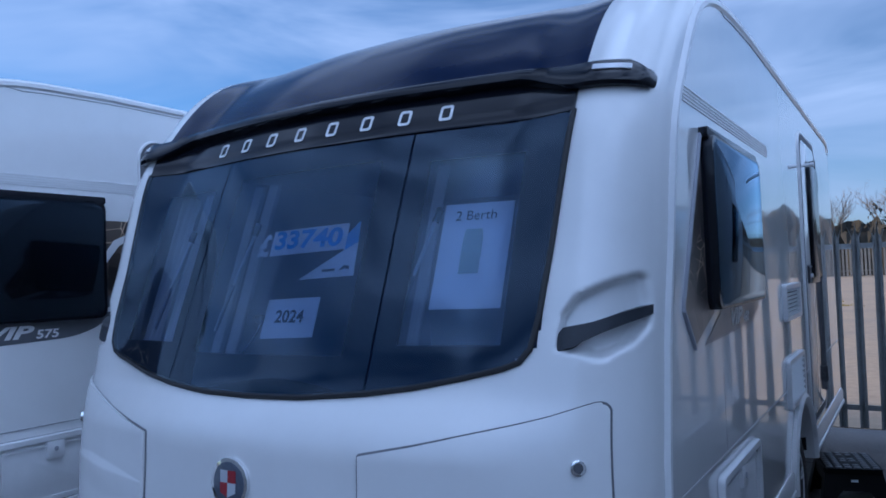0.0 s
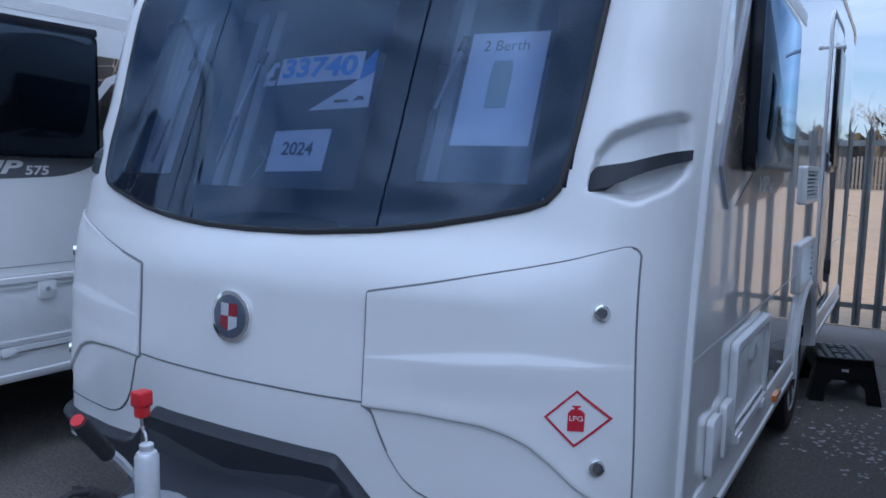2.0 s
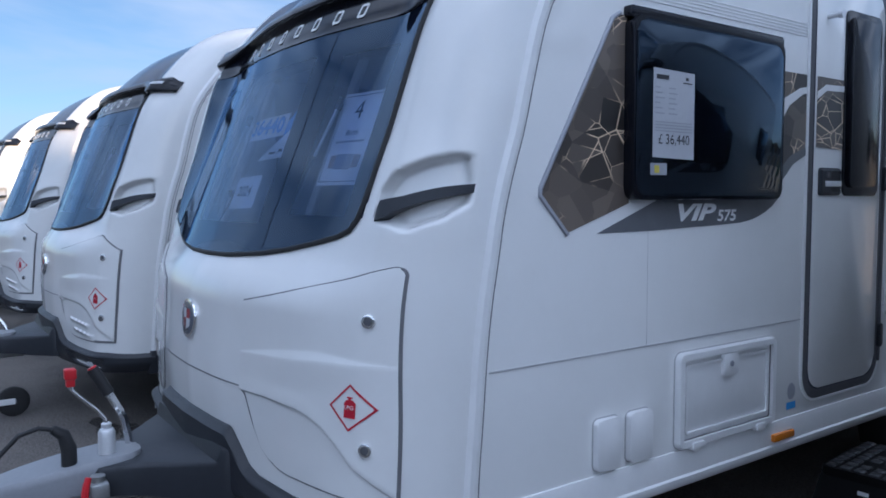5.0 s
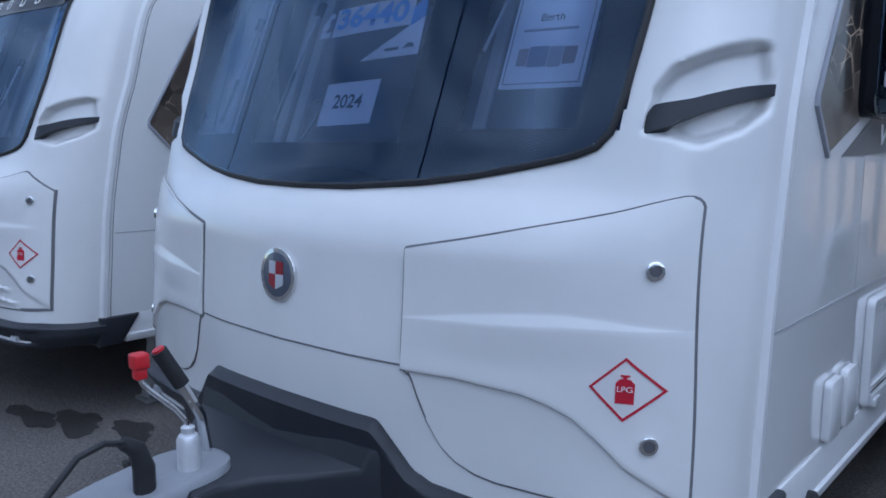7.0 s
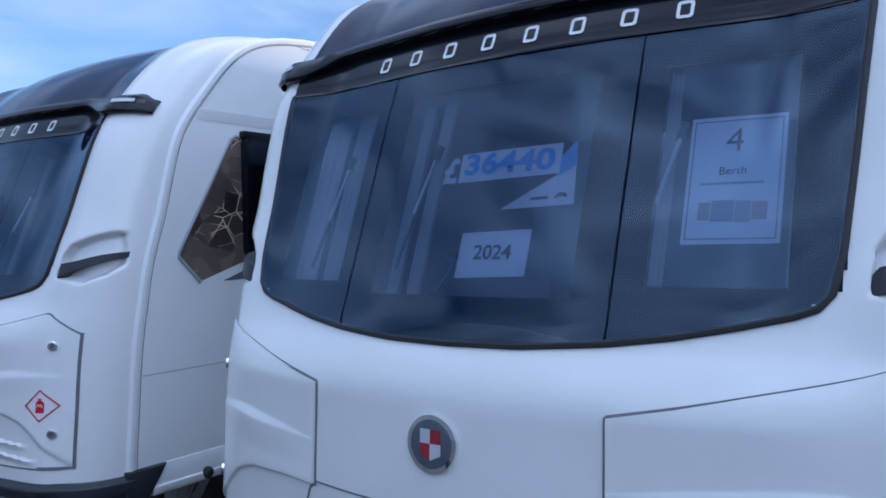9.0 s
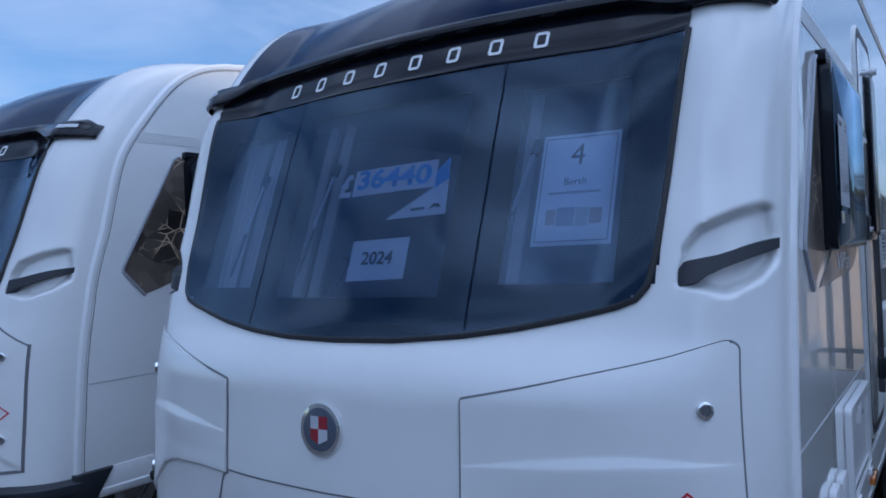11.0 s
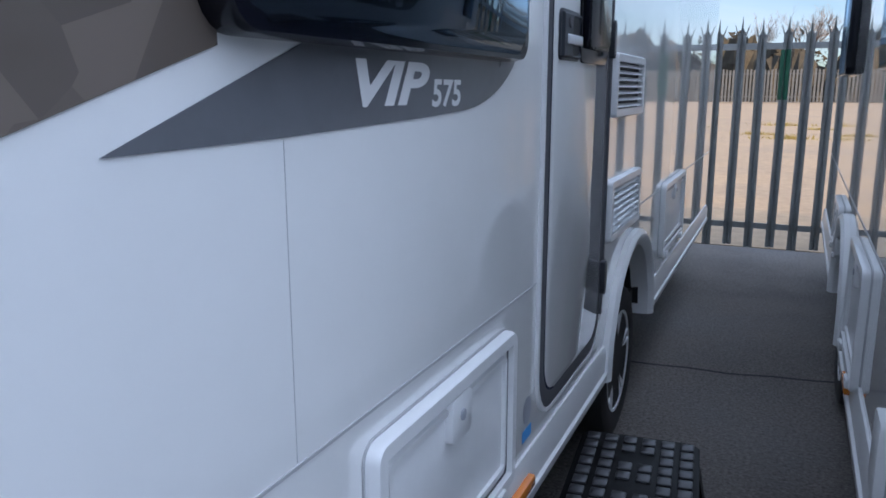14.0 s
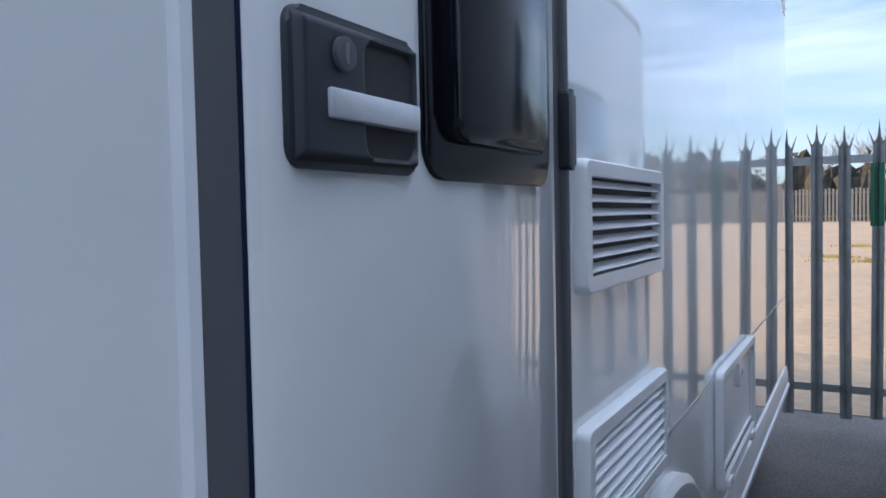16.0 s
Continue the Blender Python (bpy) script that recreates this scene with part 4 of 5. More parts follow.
        part("bumper_end", ("bend", s), lambda: prism(bmesh.new(), [(.885, .39), (1.0, .393), (1.095, .53), (.90, .53)], on_side(s, -.03), .058, .012), GREYP, P, "dark grey bumper corner")
        part("grip", ("grip", s), lambda: front_sheet(list(np.linspace(.948, 1.141, 30)), lambda x: line_at([(.948, 1.380), (1.0, 1.395), (1.015, 1.408), (1.05, 1.424), (1.141, 1.464)], x),
             lambda x: line_at([(.948, 1.425), (.962, 1.440), (1.031, 1.453), (1.10, 1.478), (1.141, 1.490)], x), 6, .006, -.030, lambda x, z: -.012 * smoothstep(.97, .945, x) - .008 * smoothstep(1.12, 1.145, x), s < 0), HANDLE, P, "dark grey grab handle")
        lid = part("gas_locker_lid", ("lid", s, old), lambda: old_lid_mesh(s < 0) if old else lid_mesh(s < 0), WHITE, P, "white gas locker lid")
        part("lid_seal", ("lseal", s, old), lambda: old_lid_seal(s < 0) if old else lid_seal(s < 0), LIDSEAM, lid)
        for lx, lz in ((1.008, 1.10), (1.019, .736)):
            c = nose_point(lx, lz, .012)
            n = (nose_point(lx, lz, .03) - c).normalized()
            n.x *= s
            c.x *= s
            bm = lathe(bmesh.new(), [(.010, -.004), (.0195, -.002), (.0195, .006), (.016, .0075), (.0125, .0075), (.012, .004), (.004, .005)], "z", (0, 0, 0), 24)
            bm.transform(Matrix.Translation(c) @ n.to_track_quat("Z", "Y").to_matrix().to_4x4())
            lk = part("lock", None, bm, CHROME, lid, "round chrome push lock")
            bm = lathe(bmesh.new(), [(.0115, .005), (.0115, .007), (.003, .0072)], "z", (0, 0, 0), 16)
            bm.transform(Matrix.Translation(c) @ n.to_track_quat("Z", "Y").to_matrix().to_4x4())
            part("barrel", None, bm, SEAM, lk)
        if s > 0:
            sign = part("gas_sticker", "lpg", lambda: front_diamond(), REDPRINT, lid, "red diamond gas warning sticker", smooth=False)
            part("bottle_print", "lpgb", lambda: bottle_print(), REDPRINT, sign, smooth=False)
            part("lettering", "lpgt", lambda: nose_text("LPG", .0165, .9755, .853, .0148), WHITEPRINT, sign, smooth=False)
        part("fin_lamp", ("finl", s), lambda: front_sheet(list(np.linspace(.985, 1.065, 8)), lambda x: 2.142, lambda x: 2.158, 2, .041, .02, None, s < 0), LAMPGLASS, P, "marker lamp")
        part("fog_lamp", ("fog", s), lambda: front_sheet(list(np.linspace(.905, .945, 8)), lambda x: .437, lambda x: .459, 2, .022, -.0, None, s < 0), LAMPGLASS, P, "small front marker lamp")
        for y, z in ((2.49, .475),):
            part("side_lamp", ("slamp", s), lambda: box(bmesh.new(), *sorted((s * (HALF + .01), s * (HALF + .032))), 2.47, 2.62, .452, .483, .006), AMBER, P, "amber side marker")
        spec = right if s > 0 else left
        if spec.get("window"):
            side_window(P, number, *spec["window"], s)
        for k, w in enumerate(spec.get("windows", ())):
            side_window(P, (number, k), *w, s)
        if spec.get("graphics"):
            decals(P, number, s, number, spec.get("to_y"))
        for k, h in enumerate(spec.get("hatches", ())):
            locker_door(P, (number, k), *h, s)
        for k, v in enumerate(spec.get("vents", ())):
            vent(P, (number, k), *v, s)
        if spec.get("door"):
            entrance_door(P, number, *spec["door"], s, spec.get("to_y"))
        for y in spec.get("caps", ()):
            cp = part("socket_cover", ("cap", y, s), lambda: prism(bmesh.new(), rounded(y, y + .118, .545, .718, .02), on_side(s, 0), .024, .004), TRIM, P, "small white socket cover")
            part("cover_joint", ("capj", y, s), lambda: frame_ring(bmesh.new(), y - .004, y + .122, .541, .722, .024, .007, .003, s), SEAMPALE, cp)
        part("awning_ribs", ("ribs", s), lambda: ribs_mesh(s), TRIM, P, smooth=False)
    part("bumper", "bumper", bumper_mesh, GREYP, P, "dark grey moulded front bumper")
    part("front_seam", "fseam", lambda: front_sheet(list(np.linspace(-.447, .447, 40)), lambda x: .823, lambda x: .828, 1, .0015, -.002), LIDSEAM, P)
    for k, (a, b) in enumerate(((-.411, .411), (.417, .939))):
        part("window_pane", ("pane", k), lambda: pane_mesh(a, b), GLASS, P, "tinted front window pane").visible_shadow = False
    part("window_pane", ("pane", 2), lambda: pane_mesh(.417, .939, True), GLASS, P, "tinted front window pane").visible_shadow = False
    for k, (a, b, c, d) in enumerate(OPENINGS):
        part("inner_pane", ("ipane", k), lambda: front_sheet(list(np.linspace(a - .01, b + .01, 24)), lambda x: c - .01, lambda x: d + .01, 20, -.008, -.012), INNERGLASS, P, "inner glazing of the front window, with painted haze").visible_shadow = False
    part("window_seal", "gseal", glass_seal, RUBBER, P)
    part("name_strip", "strip", lambda: front_sheet(list(np.linspace(-.94, .94, 60)), lambda x: 2.043, lambda x: 2.185, 8, .012, -.002, lambda x, z: -.006 if 2.052 < z < 2.062 else 0), BLACK, P, "glossy black strip with white letter blocks")
    for k in range(8):
        cx = -.506 + k * .1443
        part("letter_block", ("letter", k), lambda: letter_block(cx, k), WHITEPRINT, P, smooth=False)
    part("spoiler", "fin", fin_mesh, BLACK, P, "glossy black brow spoiler with end lamps")
    bd = part("badge", "badge", lambda: badge_mesh(0.075, -.002, .012), CHROME, P, "round chrome badge with red and white quarters")
    part("badge_face", "badgef", lambda: badge_mesh(0.063, .010, .0135), BADGE, bd)
    for k, (ax, az, mat) in enumerate(((-1, 1, BADGEPALE), (1, 1, BADGERED), (-1, -1, BADGERED), (1, -1, BADGEPALE))):
        def quarter():
            x0, x1 = sorted((0, ax * .031))
            z0, z1 = (1.004, 1.040) if az > 0 else (.962, 1.004)
            bm = bmesh.new()
            pts = [(x0, z0 + (.014 if az < 0 and ax < 0 else 0)), (x1, z0 + (.014 if az < 0 and ax > 0 else 0)), (x1, z1), (x0, z1)]
            return prism(bm, pts, lambda u, v, w: nose_point(u, v, .0136 + w), .0012)
        part("shield_quarter", ("quarter", k), quarter, mat, bd, smooth=False)
    # towing gear
    hitch(P, lever)
    # inside, seen through the front window
    part("lining", "lining", lambda: lining_mesh(length), INSIDE, P, smooth=False)
    for k, (a, b) in enumerate(((-.80, -.70), (-.66, -.58), (-.33, -.285), (-.245, -.20), (.478, .512), (.775, .80))):
        part("curtain", ("curt", k), lambda: curtain_mesh(a, b, 1.34, 1.97, -.075, 3), CURTAIN, P, "gathered off-white curtain")
    for k, a in enumerate((-.62, -.225, .498)):
        st = part("blind_stay", ("stay", k), lambda: tube(bmesh.new(), [nose_point(a - .012, 1.60, -.02), nose_point(a + .028, 1.76, -.02)], .0055, 8), SILVER, P, "thin silver window stay")
        part("stay_sleeve", ("stays", k), lambda: tube(bmesh.new(), [nose_point(a - .045, 1.44, -.02), nose_point(a - .014, 1.59, -.02)], .0065, 8), LIGHTGREY, st)
        part("stay_end", ("staye", k), lambda: tube(bmesh.new(), [nose_point(a + .028, 1.76, -.02), nose_point(a + .038, 1.80, -.02)], .012, 8), RUBBER, st)
    part("bench", "bench", lambda: box(bmesh.new(), -1.08, 1.08, 1.0, 1.5, .56, 1.05, .05), SEAT, P)
    part("wiring_clip", "clip", lambda: box(tube(bmesh.new(), [nose_point(-.18, 1.27, -.015), nose_point(-.12, 1.35, -.02), nose_point(-.065, 1.43, -.02), nose_point(-.05, 1.475, -.02)], .003, 6), -.075, -.045, nose(-.06, 1.47) + .01, nose(-.06, 1.47) + .03, 1.455, 1.485, .003), RUBBER, P)
    part("ledge_cover", "ledge", lambda: front_sheet(list(np.linspace(-.20, .36, 24)), lambda x: 1.252, lambda x: 1.262 + .035 * math.sin(math.pi * (x + .20) / .56), 3, .002, -.02), BLACK, P)
    if cards:
        window_cards(P, price, berth)
    return root


def front_diamond():
    bm = bmesh.new()
    c, r, t = (.9755, .852), .068, .007
    for k in range(4):
        a0, a1 = math.pi / 2 * k, math.pi / 2 * (k + 1)
        pts = [(c[0] + r * math.cos(a0), c[1] + r * math.sin(a0)), (c[0] + r * math.cos(a1), c[1] + r * math.sin(a1)),
               (c[0] + (r - t) * math.cos(a1), c[1] + (r - t) * math.sin(a1)), (c[0] + (r - t) * math.cos(a0), c[1] + (r - t) * math.sin(a0))]
        (ax, az), (bx, bz), (cx2, cz2), (dx2, dz2) = pts
        for i in range(8):
            p, q = i / 8, (i + 1) / 8
            seg = [(ax + (bx - ax) * p, az + (bz - az) * p), (ax + (bx - ax) * q, az + (bz - az) * q), (dx2 + (cx2 - dx2) * q, dz2 + (cz2 - dz2) * q), (dx2 + (cx2 - dx2) * p, dz2 + (cz2 - dz2) * p)]
            prism(bm, seg, lambda u, v, w: nose_point(u, v, .0118 + w), .0008)
    return bm


def bottle_print():
    bm = bmesh.new()
    o = [(-.019, -.030), (.019, -.030), (.0195, .016), (.012, .025), (.004, .027), (.004, .031), (.010, .032), (.010, .036), (-.010, .036), (-.010, .032), (-.004, .031), (-.004, .027), (-.012, .025), (-.0195, .016)]
    return prism(bm, o, lambda u, v, w: nose_point(.9755 + u * .86, .850 + v * .92, .0112 + w), .0022)


def letter_block(cx, k):
    """Plain white ring of a letter's size and stroke."""
    bm = bmesh.new()
    h, w, t = .026, .022, .009
    a, b = rounded(-w, w, -h, h, .010), rounded(-w + t, w - t, -h + t, h - t, .004)
    rings = [[bm.verts.new(nose_point(cx + u, 2.100 + v, .0125 + d)) for u, v in pts] for pts, d in ((a, 0), (a, .001), (b, .001), (b, 0))]
    for p, q in zip(rings, rings[1:]):
        for i in range(len(a)):
            bm.faces.new((p[i], p[(i + 1) % len(a)], q[(i + 1) % len(a)], q[i]))
    return bm


def badge_mesh(r, lo, hi):
    pts = [(r * math.cos(2 * math.pi * k / 32), 1.003 + r * .98 * math.sin(2 * math.pi * k / 32)) for k in range(32)]
    return prism(bmesh.new(), pts, lambda u, v, w: nose_point(u, v, lo + w), hi - lo, .0015)


def ribs_mesh(s):
    bm = bmesh.new()
    for k in range(5):
        z = 2.11 + k * .012
        box(bm, *sorted((s * (HALF - .001), s * (HALF + .003))), 1.32, 2.9, z, z + .006)
    return bm


def window_cards(P, price, berth):
    off = -.022
    c = part("price_card", ("pcard",), lambda: sheet_on_nose(-.098, .222, 1.684, 1.768, off, .03), PAPER, P, "white price strip in the window", smooth=False)
    part("lettering", ("price", price), lambda: nose_text(price, .082, .062, 1.731, off + .003, width=.285, bold=.0026), BLUEPRINT, c, "blue price figures", smooth=False)
    part("lettering", "pound", lambda: nose_text("£", .098, -.128, 1.716, off + .003, bold=.004), WHITEPRINT, P, "white pound sign on the glass", smooth=False)
    c = part("finance_card", "fin_card", lambda: prism(bmesh.new(), [(.06, 1.603), (.275, 1.61), (.262, 1.78), (.225, 1.745), (.215, 1.69)], lambda u, v, w: nose_point(u, v, off - .003 - w), .001), PAPER, P, "white finance card with blue flash", smooth=False)
    part("card_flash", "fin_flash", lambda: prism(bmesh.new(), [(.222, 1.69), (.27, 1.715), (.262, 1.782), (.222, 1.742)], lambda u, v, w: nose_point(u, v, off - .0015 + w), .001), BLUEPRINT, c, smooth=False)
    part("print_bars", "fin_bars", lambda: prism(bmesh.new(), [(.15, 1.624), (.20, 1.626), (.20, 1.634), (.15, 1.632)], lambda u, v, w: nose_point(u, v, off - .0015 + w), .001), BLACKPRINT, c, smooth=False)
    part("print_mark", "fin_mark", lambda: prism(bmesh.new(), [(.215, 1.626), (.235, 1.632), (.255, 1.629), (.25, 1.641), (.23, 1.643)], lambda u, v, w: nose_point(u, v, off - .0015 + w), .001), BLACKPRINT, c, smooth=False)
    c = part("year_card", "ycard", lambda: sheet_on_nose(-.045, .17, 1.418, 1.54, off, .03), PAPER, P, "white card with the year", smooth=False)
    part("lettering", "year", lambda: nose_text("2024", .054, .065, 1.484, off + .003, width=.115, bold=.0012), BLACKPRINT, c, smooth=False)
    c = part("berth_card", "bcard", lambda: sheet_on_nose(.552, .765, 1.50, 1.81, off), PAPER, P, "white card with the berth count", smooth=False)
    if berth == "2":
        part("lettering", "b2", lambda: nose_text("2 Berth", .042, .655, 1.77, off + .003, width=.125), BLACKPRINT, c, smooth=False)
        part("plan_print", "bplan2", lambda: prism(bmesh.new(), [(.625, 1.60), (.685, 1.60), (.685, 1.70), (.68, 1.73), (.63, 1.73), (.625, 1.70)], lambda u, v, w: nose_point(u, v, off + .0015 + w), .001), GREENPRINT, c, smooth=False)
    else:
        part("lettering", "b4", lambda: nose_text("4", .085, .655, 1.745, off + .003), BLACKPRINT, c, smooth=False)
        part("lettering", "b4b", lambda: nose_text("Berth", .028, .655, 1.672, off + .003), BLACKPRINT, c, smooth=False)
        part("print_bars", "b4c", lambda: prism(bmesh.new(), [(.585, 1.640), (.725, 1.640), (.725, 1.646), (.585, 1.646)], lambda u, v, w: nose_point(u, v, off + .0015 + w), .001), GREYPRINT, c, smooth=False)
        for k, (a, b, z0, z1, mat) in enumerate(((.585, .612, 1.556, 1.598, PLANBROWN), (.614, .664, 1.552, 1.602, PLANBLUE), (.666, .700, 1.550, 1.600, GREYPRINT), (.702, .735, 1.556, 1.598, PLANBROWN))):
            part("plan_print", ("bplan4", k), lambda: prism(bmesh.new(), rounded(a, b, z0, z1, .004), lambda u, v, w: nose_point(u, v, off + .0015 + w), .001), mat, c, smooth=False)
        for k, (a, b, z0, z1) in enumerate(((.560, .757, 1.797, 1.800), (.560, .757, 1.510, 1.513), (.560, .563, 1.513, 1.797), (.754, .757, 1.513, 1.797))):
            part("card_border", ("bborder", k), lambda: prism(bmesh.new(), [(a, z0), (b, z0), (b, z1), (a, z1)], lambda u, v, w: nose_point(u, v, off + .0015 + w), .001), GREYPRINT, c, smooth=False)


def hitch(P, lever):
    def cover():
        bm = bmesh.new()
        rows = []
        for y, hw, zt, zb in ((.57, .42, .585, .42), (.505, .405, .585, .42), (.49, .40, .604, .42), (.468, .385, .604, .42), (.452, .372, .558, .42), (.36, .275, .548, .42), (.27, .180, .540, .425), (.19, .142, .536, .43), (.13, .132, .532, .435), (.12, .128, .520, .44)):
            rows.append([bm.verts.new(p) for p in ((-hw, y, zb), (-hw, y, zt - .02), (-hw + .006, y, zt - .005), (-hw + .016, y, zt), (0, y, zt - .004), (hw - .016, y, zt), (hw - .006, y, zt - .005), (hw, y, zt - .02), (hw, y, zb))])
        for a, b in zip(rows, rows[1:]):
            for j in range(9):
                bm.faces.new((a[j], a[(j + 1) % 9], b[(j + 1) % 9], b[j]))
        bm.faces.new(rows[0])
        bm.faces.new(rows[-1][::-1])
        return bm
    part("hitch_cover", "hcover", cover, GREYP, P, "dark grey plastic drawbar cover")

    def body():
        bm = bmesh.new()
        rows = []
        for y, hw, zt in ((.292, .02, .551), (.287, .045, .554), (.270, .075, .556), (.245, .096, .556), (.21, .110, .556), (.17, .114, .555), (.10, .113, .550), (.0, .108, .538), (-.09, .094, .526), (-.16, .074, .515), (-.22, .05, .502)):
            rows.append([bm.verts.new(p) for p in ((-hw, y, .45), (-hw, y, zt - .026), (-hw * .96, y, zt - .010), (-hw * .88, y, zt - .001), (0, y, zt + .003), (hw * .88, y, zt - .001), (hw * .96, y, zt - .010), (hw, y, zt - .026), (hw, y, .45))])
        for a, b in zip(rows, rows[1:]):
            for j in range(9):
                bm.faces.new((a[j], a[(j + 1) % 9], b[(j + 1) % 9], b[j]))
        bm.faces.new(rows[0])
        bm.faces.new(rows[-1][::-1])
        return bm
    cpl = part("coupling_housing", "hbody", body, LIGHTGREY, P, "light grey coupling housing")
    part("drawbar", "dbar", lambda: box(box(bmesh.new(), -.05, .05, -.30, .34, .38, .44, .008), -.03, .03, -.42, -.28, .40, .48, .015), ZINC, P)
    part("brake_gaiter", "gaiter", lambda: lathe(bmesh.new(), [(.03 + .012 * (i % 2), -.22 - .018 * i) for i in range(9)], "y", (0, 0, .475), 18), RUBBER, P)
    tx, ty, tz = (.035, .175, -.045) if lever else (.075, .14, .045)
    part("stabiliser_tower", ("tower", lever), lambda: lathe(bmesh.new(), [(.029, .53), (.029, .675 + tz), (.023, .687 + tz), (.014, .69 + tz), (.017, .694 + tz), (.017, .706 + tz), (.011, .71 + tz)], "z", (tx, ty, 0), 24), SILVER, cpl, "silver stabiliser tower")
    bend = [(0, 0, .70), (0, -.005, .725), (-.004, -.03, .76), (-.012, -.085, .815), (-.016, -.105, .838), (-.017, -.108, .866)] if lever else [(0, 0, .70), (0, 0, .722), (.012, -.012, .745), (.035, -.035, .765), (.042, -.042, .785), (.042, -.042, .81)]
    rod = part("stabiliser_rod", ("rod", lever), lambda: tube(bmesh.new(), [(tx + a, ty + b, c + tz) for a, b, c in bend], .0065, 8), CHROME, cpl)
    kx, ky, kz = tx + bend[-1][0], ty + bend[-1][1], bend[-1][2] + tz - .825
    part("knob", ("knob", lever), lambda: box(box(bmesh.new(), kx - .014, kx + .014, ky - .014, ky + .014, .808 + kz, .838 + kz, .005), kx - .019, kx + .019, ky - .019, ky + .019, .834 + kz, .872 + kz, .006, 3), RED, rod, "red plastic knob")
    arm = [(-.03, .27, .51), (-.03, .262, .58), (-.022, .245, .66), (-.025, .215, .72), (-.03, .195, .76)] if lever else [(-.04, .26, .50), (-.075, .235, .58), (-.10, .19, .655), (-.107, .165, .685)]
    grip = [(-.03, .20, .75), (-.046, .15, .845)] if lever else [(-.108, .16, .68), (-.052, .046, .81)]
    hb = part("handbrake_lever", ("lever", lever), lambda: tube(bmesh.new(), arm, .014, 8), CHROME, P, "chromed handbrake lever")
    part("grip", ("lgrip", lever), lambda: tube(bmesh.new(), grip, .021, 14), RUBBER, hb, "black rubber grip")
    g = Vector(grip[1]) - Vector(grip[0])
    part("button", ("lbtn", lever), lambda: tube(bmesh.new(), [grip[1], Vector(grip[1]) + g.normalized() * .006], .016, 12), RED, hb)
    part("cable_plug", "plug", lambda: tube(bmesh.new(), [(.05, .05, .54), (.05, .05, .60), (.05, .035, .65), (.05, .0, .675)], .022, 10, [.026, .026, .022, .015]), RUBBER, P)
    part("cable", "cable", lambda: tube(bmesh.new(), [(.05, .005, .672), (.05, -.04, .685), (.05, -.10, .67), (.05, -.17, .60), (.04, -.22, .50), (.0, -.25, .42), (0, -.2, .36)], .008, 8), RUBBER, P)
    j = part("jockey_post", "jpost", lambda: tube(bmesh.new(), [(.15, .12, .52), (.15, .12, .16), (.15, .17, .11)], .024, 12), ZINC, P, "galvanised jockey wheel post")
    part("jockey_clamp", "jclamp", lambda: box(bmesh.new(), .03, .19, .09, .15, .44, .50, .008), ZINC, j)
    part("jockey_lever", "jlev", lambda: tube(bmesh.new(), [(.185, .085, .53), (.19, .075, .50), (.195, .065, .43), (.19, .07, .415)], .012, 8, [.010, .012, .013, .010]), RED, j)
    for k, x in enumerate((.115, .18)):
        part("jockey_fork", ("jfork", k), lambda: box(bmesh.new(), x, x + .005, .14, .26, .085, .125, .002), TRIM, j)
    w = part("jockey_wheel", "jwheel", lambda: lathe(bmesh.new(), [(.06, -.025), (.085, -.028), (.098, -.02), (.10, 0), (.098, .02), (.085, .028), (.06, .025)], "x", (.15, .25, .10), 28), TYRE, j, "small black jockey wheel")

    def hub():
        bm = lathe(bmesh.new(), [(.02, -.034), (.02, .034)], "x", (.15, .25, .10), 12)
        for k in range(5):
            a = 2 * math.pi * k / 5
            tube(bm, [(.15, .25, .10), (.15, .25 + .075 * math.cos(a), .10 + .075 * math.sin(a))], .009, 6)
        return bm
    part("hub", "jhub", hub, SEAM, w)


# ---------------------------------------------------------------- ground
def asphalt_material():
    m = material("worn_asphalt", (0.150, 0.133, 0.120), 0.85, grain=0.6, grain_scale=70, stain=(0.075, 0.068, 0.066), stain_scale=1.6, stain_amount=0.75, bump=0.9, bump_scale=75)
    nt = m.node_tree
    b = nt.nodes["Principled BSDF"]
    co = nt.nodes.new("ShaderNodeTexCoord")
    # pale chippings and old paint flecks
    sp = nt.nodes.new("ShaderNodeTexVoronoi")
    sp.inputs["Scale"].default_value = 130
    nt.links.new(co.outputs["Object"], sp.inputs["Vector"])
    sep = nt.nodes.new("ShaderNodeSeparateColor")
    nt.links.new(sp.outputs["Color"], sep.inputs["Color"])
    r = nt.nodes.new("ShaderNodeMapRange")
    r.inputs["From Min"].default_value, r.inputs["From Max"].default_value, r.inputs["To Max"].default_value = 0.82, 1.0, 0.36
    nt.links.new(sep.outputs["Red"], r.inputs["Value"])
    mix = nt.nodes.new("ShaderNodeMix")
    mix.data_type = "RGBA"
    mix.inputs["B"].default_value = (0.30, 0.285, 0.27, 1)
    nt.links.new(r.outputs["Result"], mix.inputs["Factor"])
    old = b.inputs["Base Color"].links[0].from_socket
    nt.links.new(old, mix.inputs["A"])
    nt.links.new(mix.outputs["Result"], b.inputs["Base Color"])
    # damp patches shine a little
    n = nt.nodes.new("ShaderNodeTexNoise")
    n.inputs["Scale"].default_value, n.inputs["Detail"].default_value = 0.8, 4
    nt.links.new(co.outputs["Object"], n.inputs["Vector"])
    q = nt.nodes.new("ShaderNodeMapRange")
    q.inputs["From Min"].default_value, q.inputs["From Max"].default_value = 0.5, 0.7
    q.inputs["To Min"].default_value, q.inputs["To Max"].default_value = 0.9, 0.55
    nt.links.new(n.outputs["Fac"], q.inputs["Value"])
    nt.links.new(q.outputs["Result"], b.inputs["Roughness"])
    return m


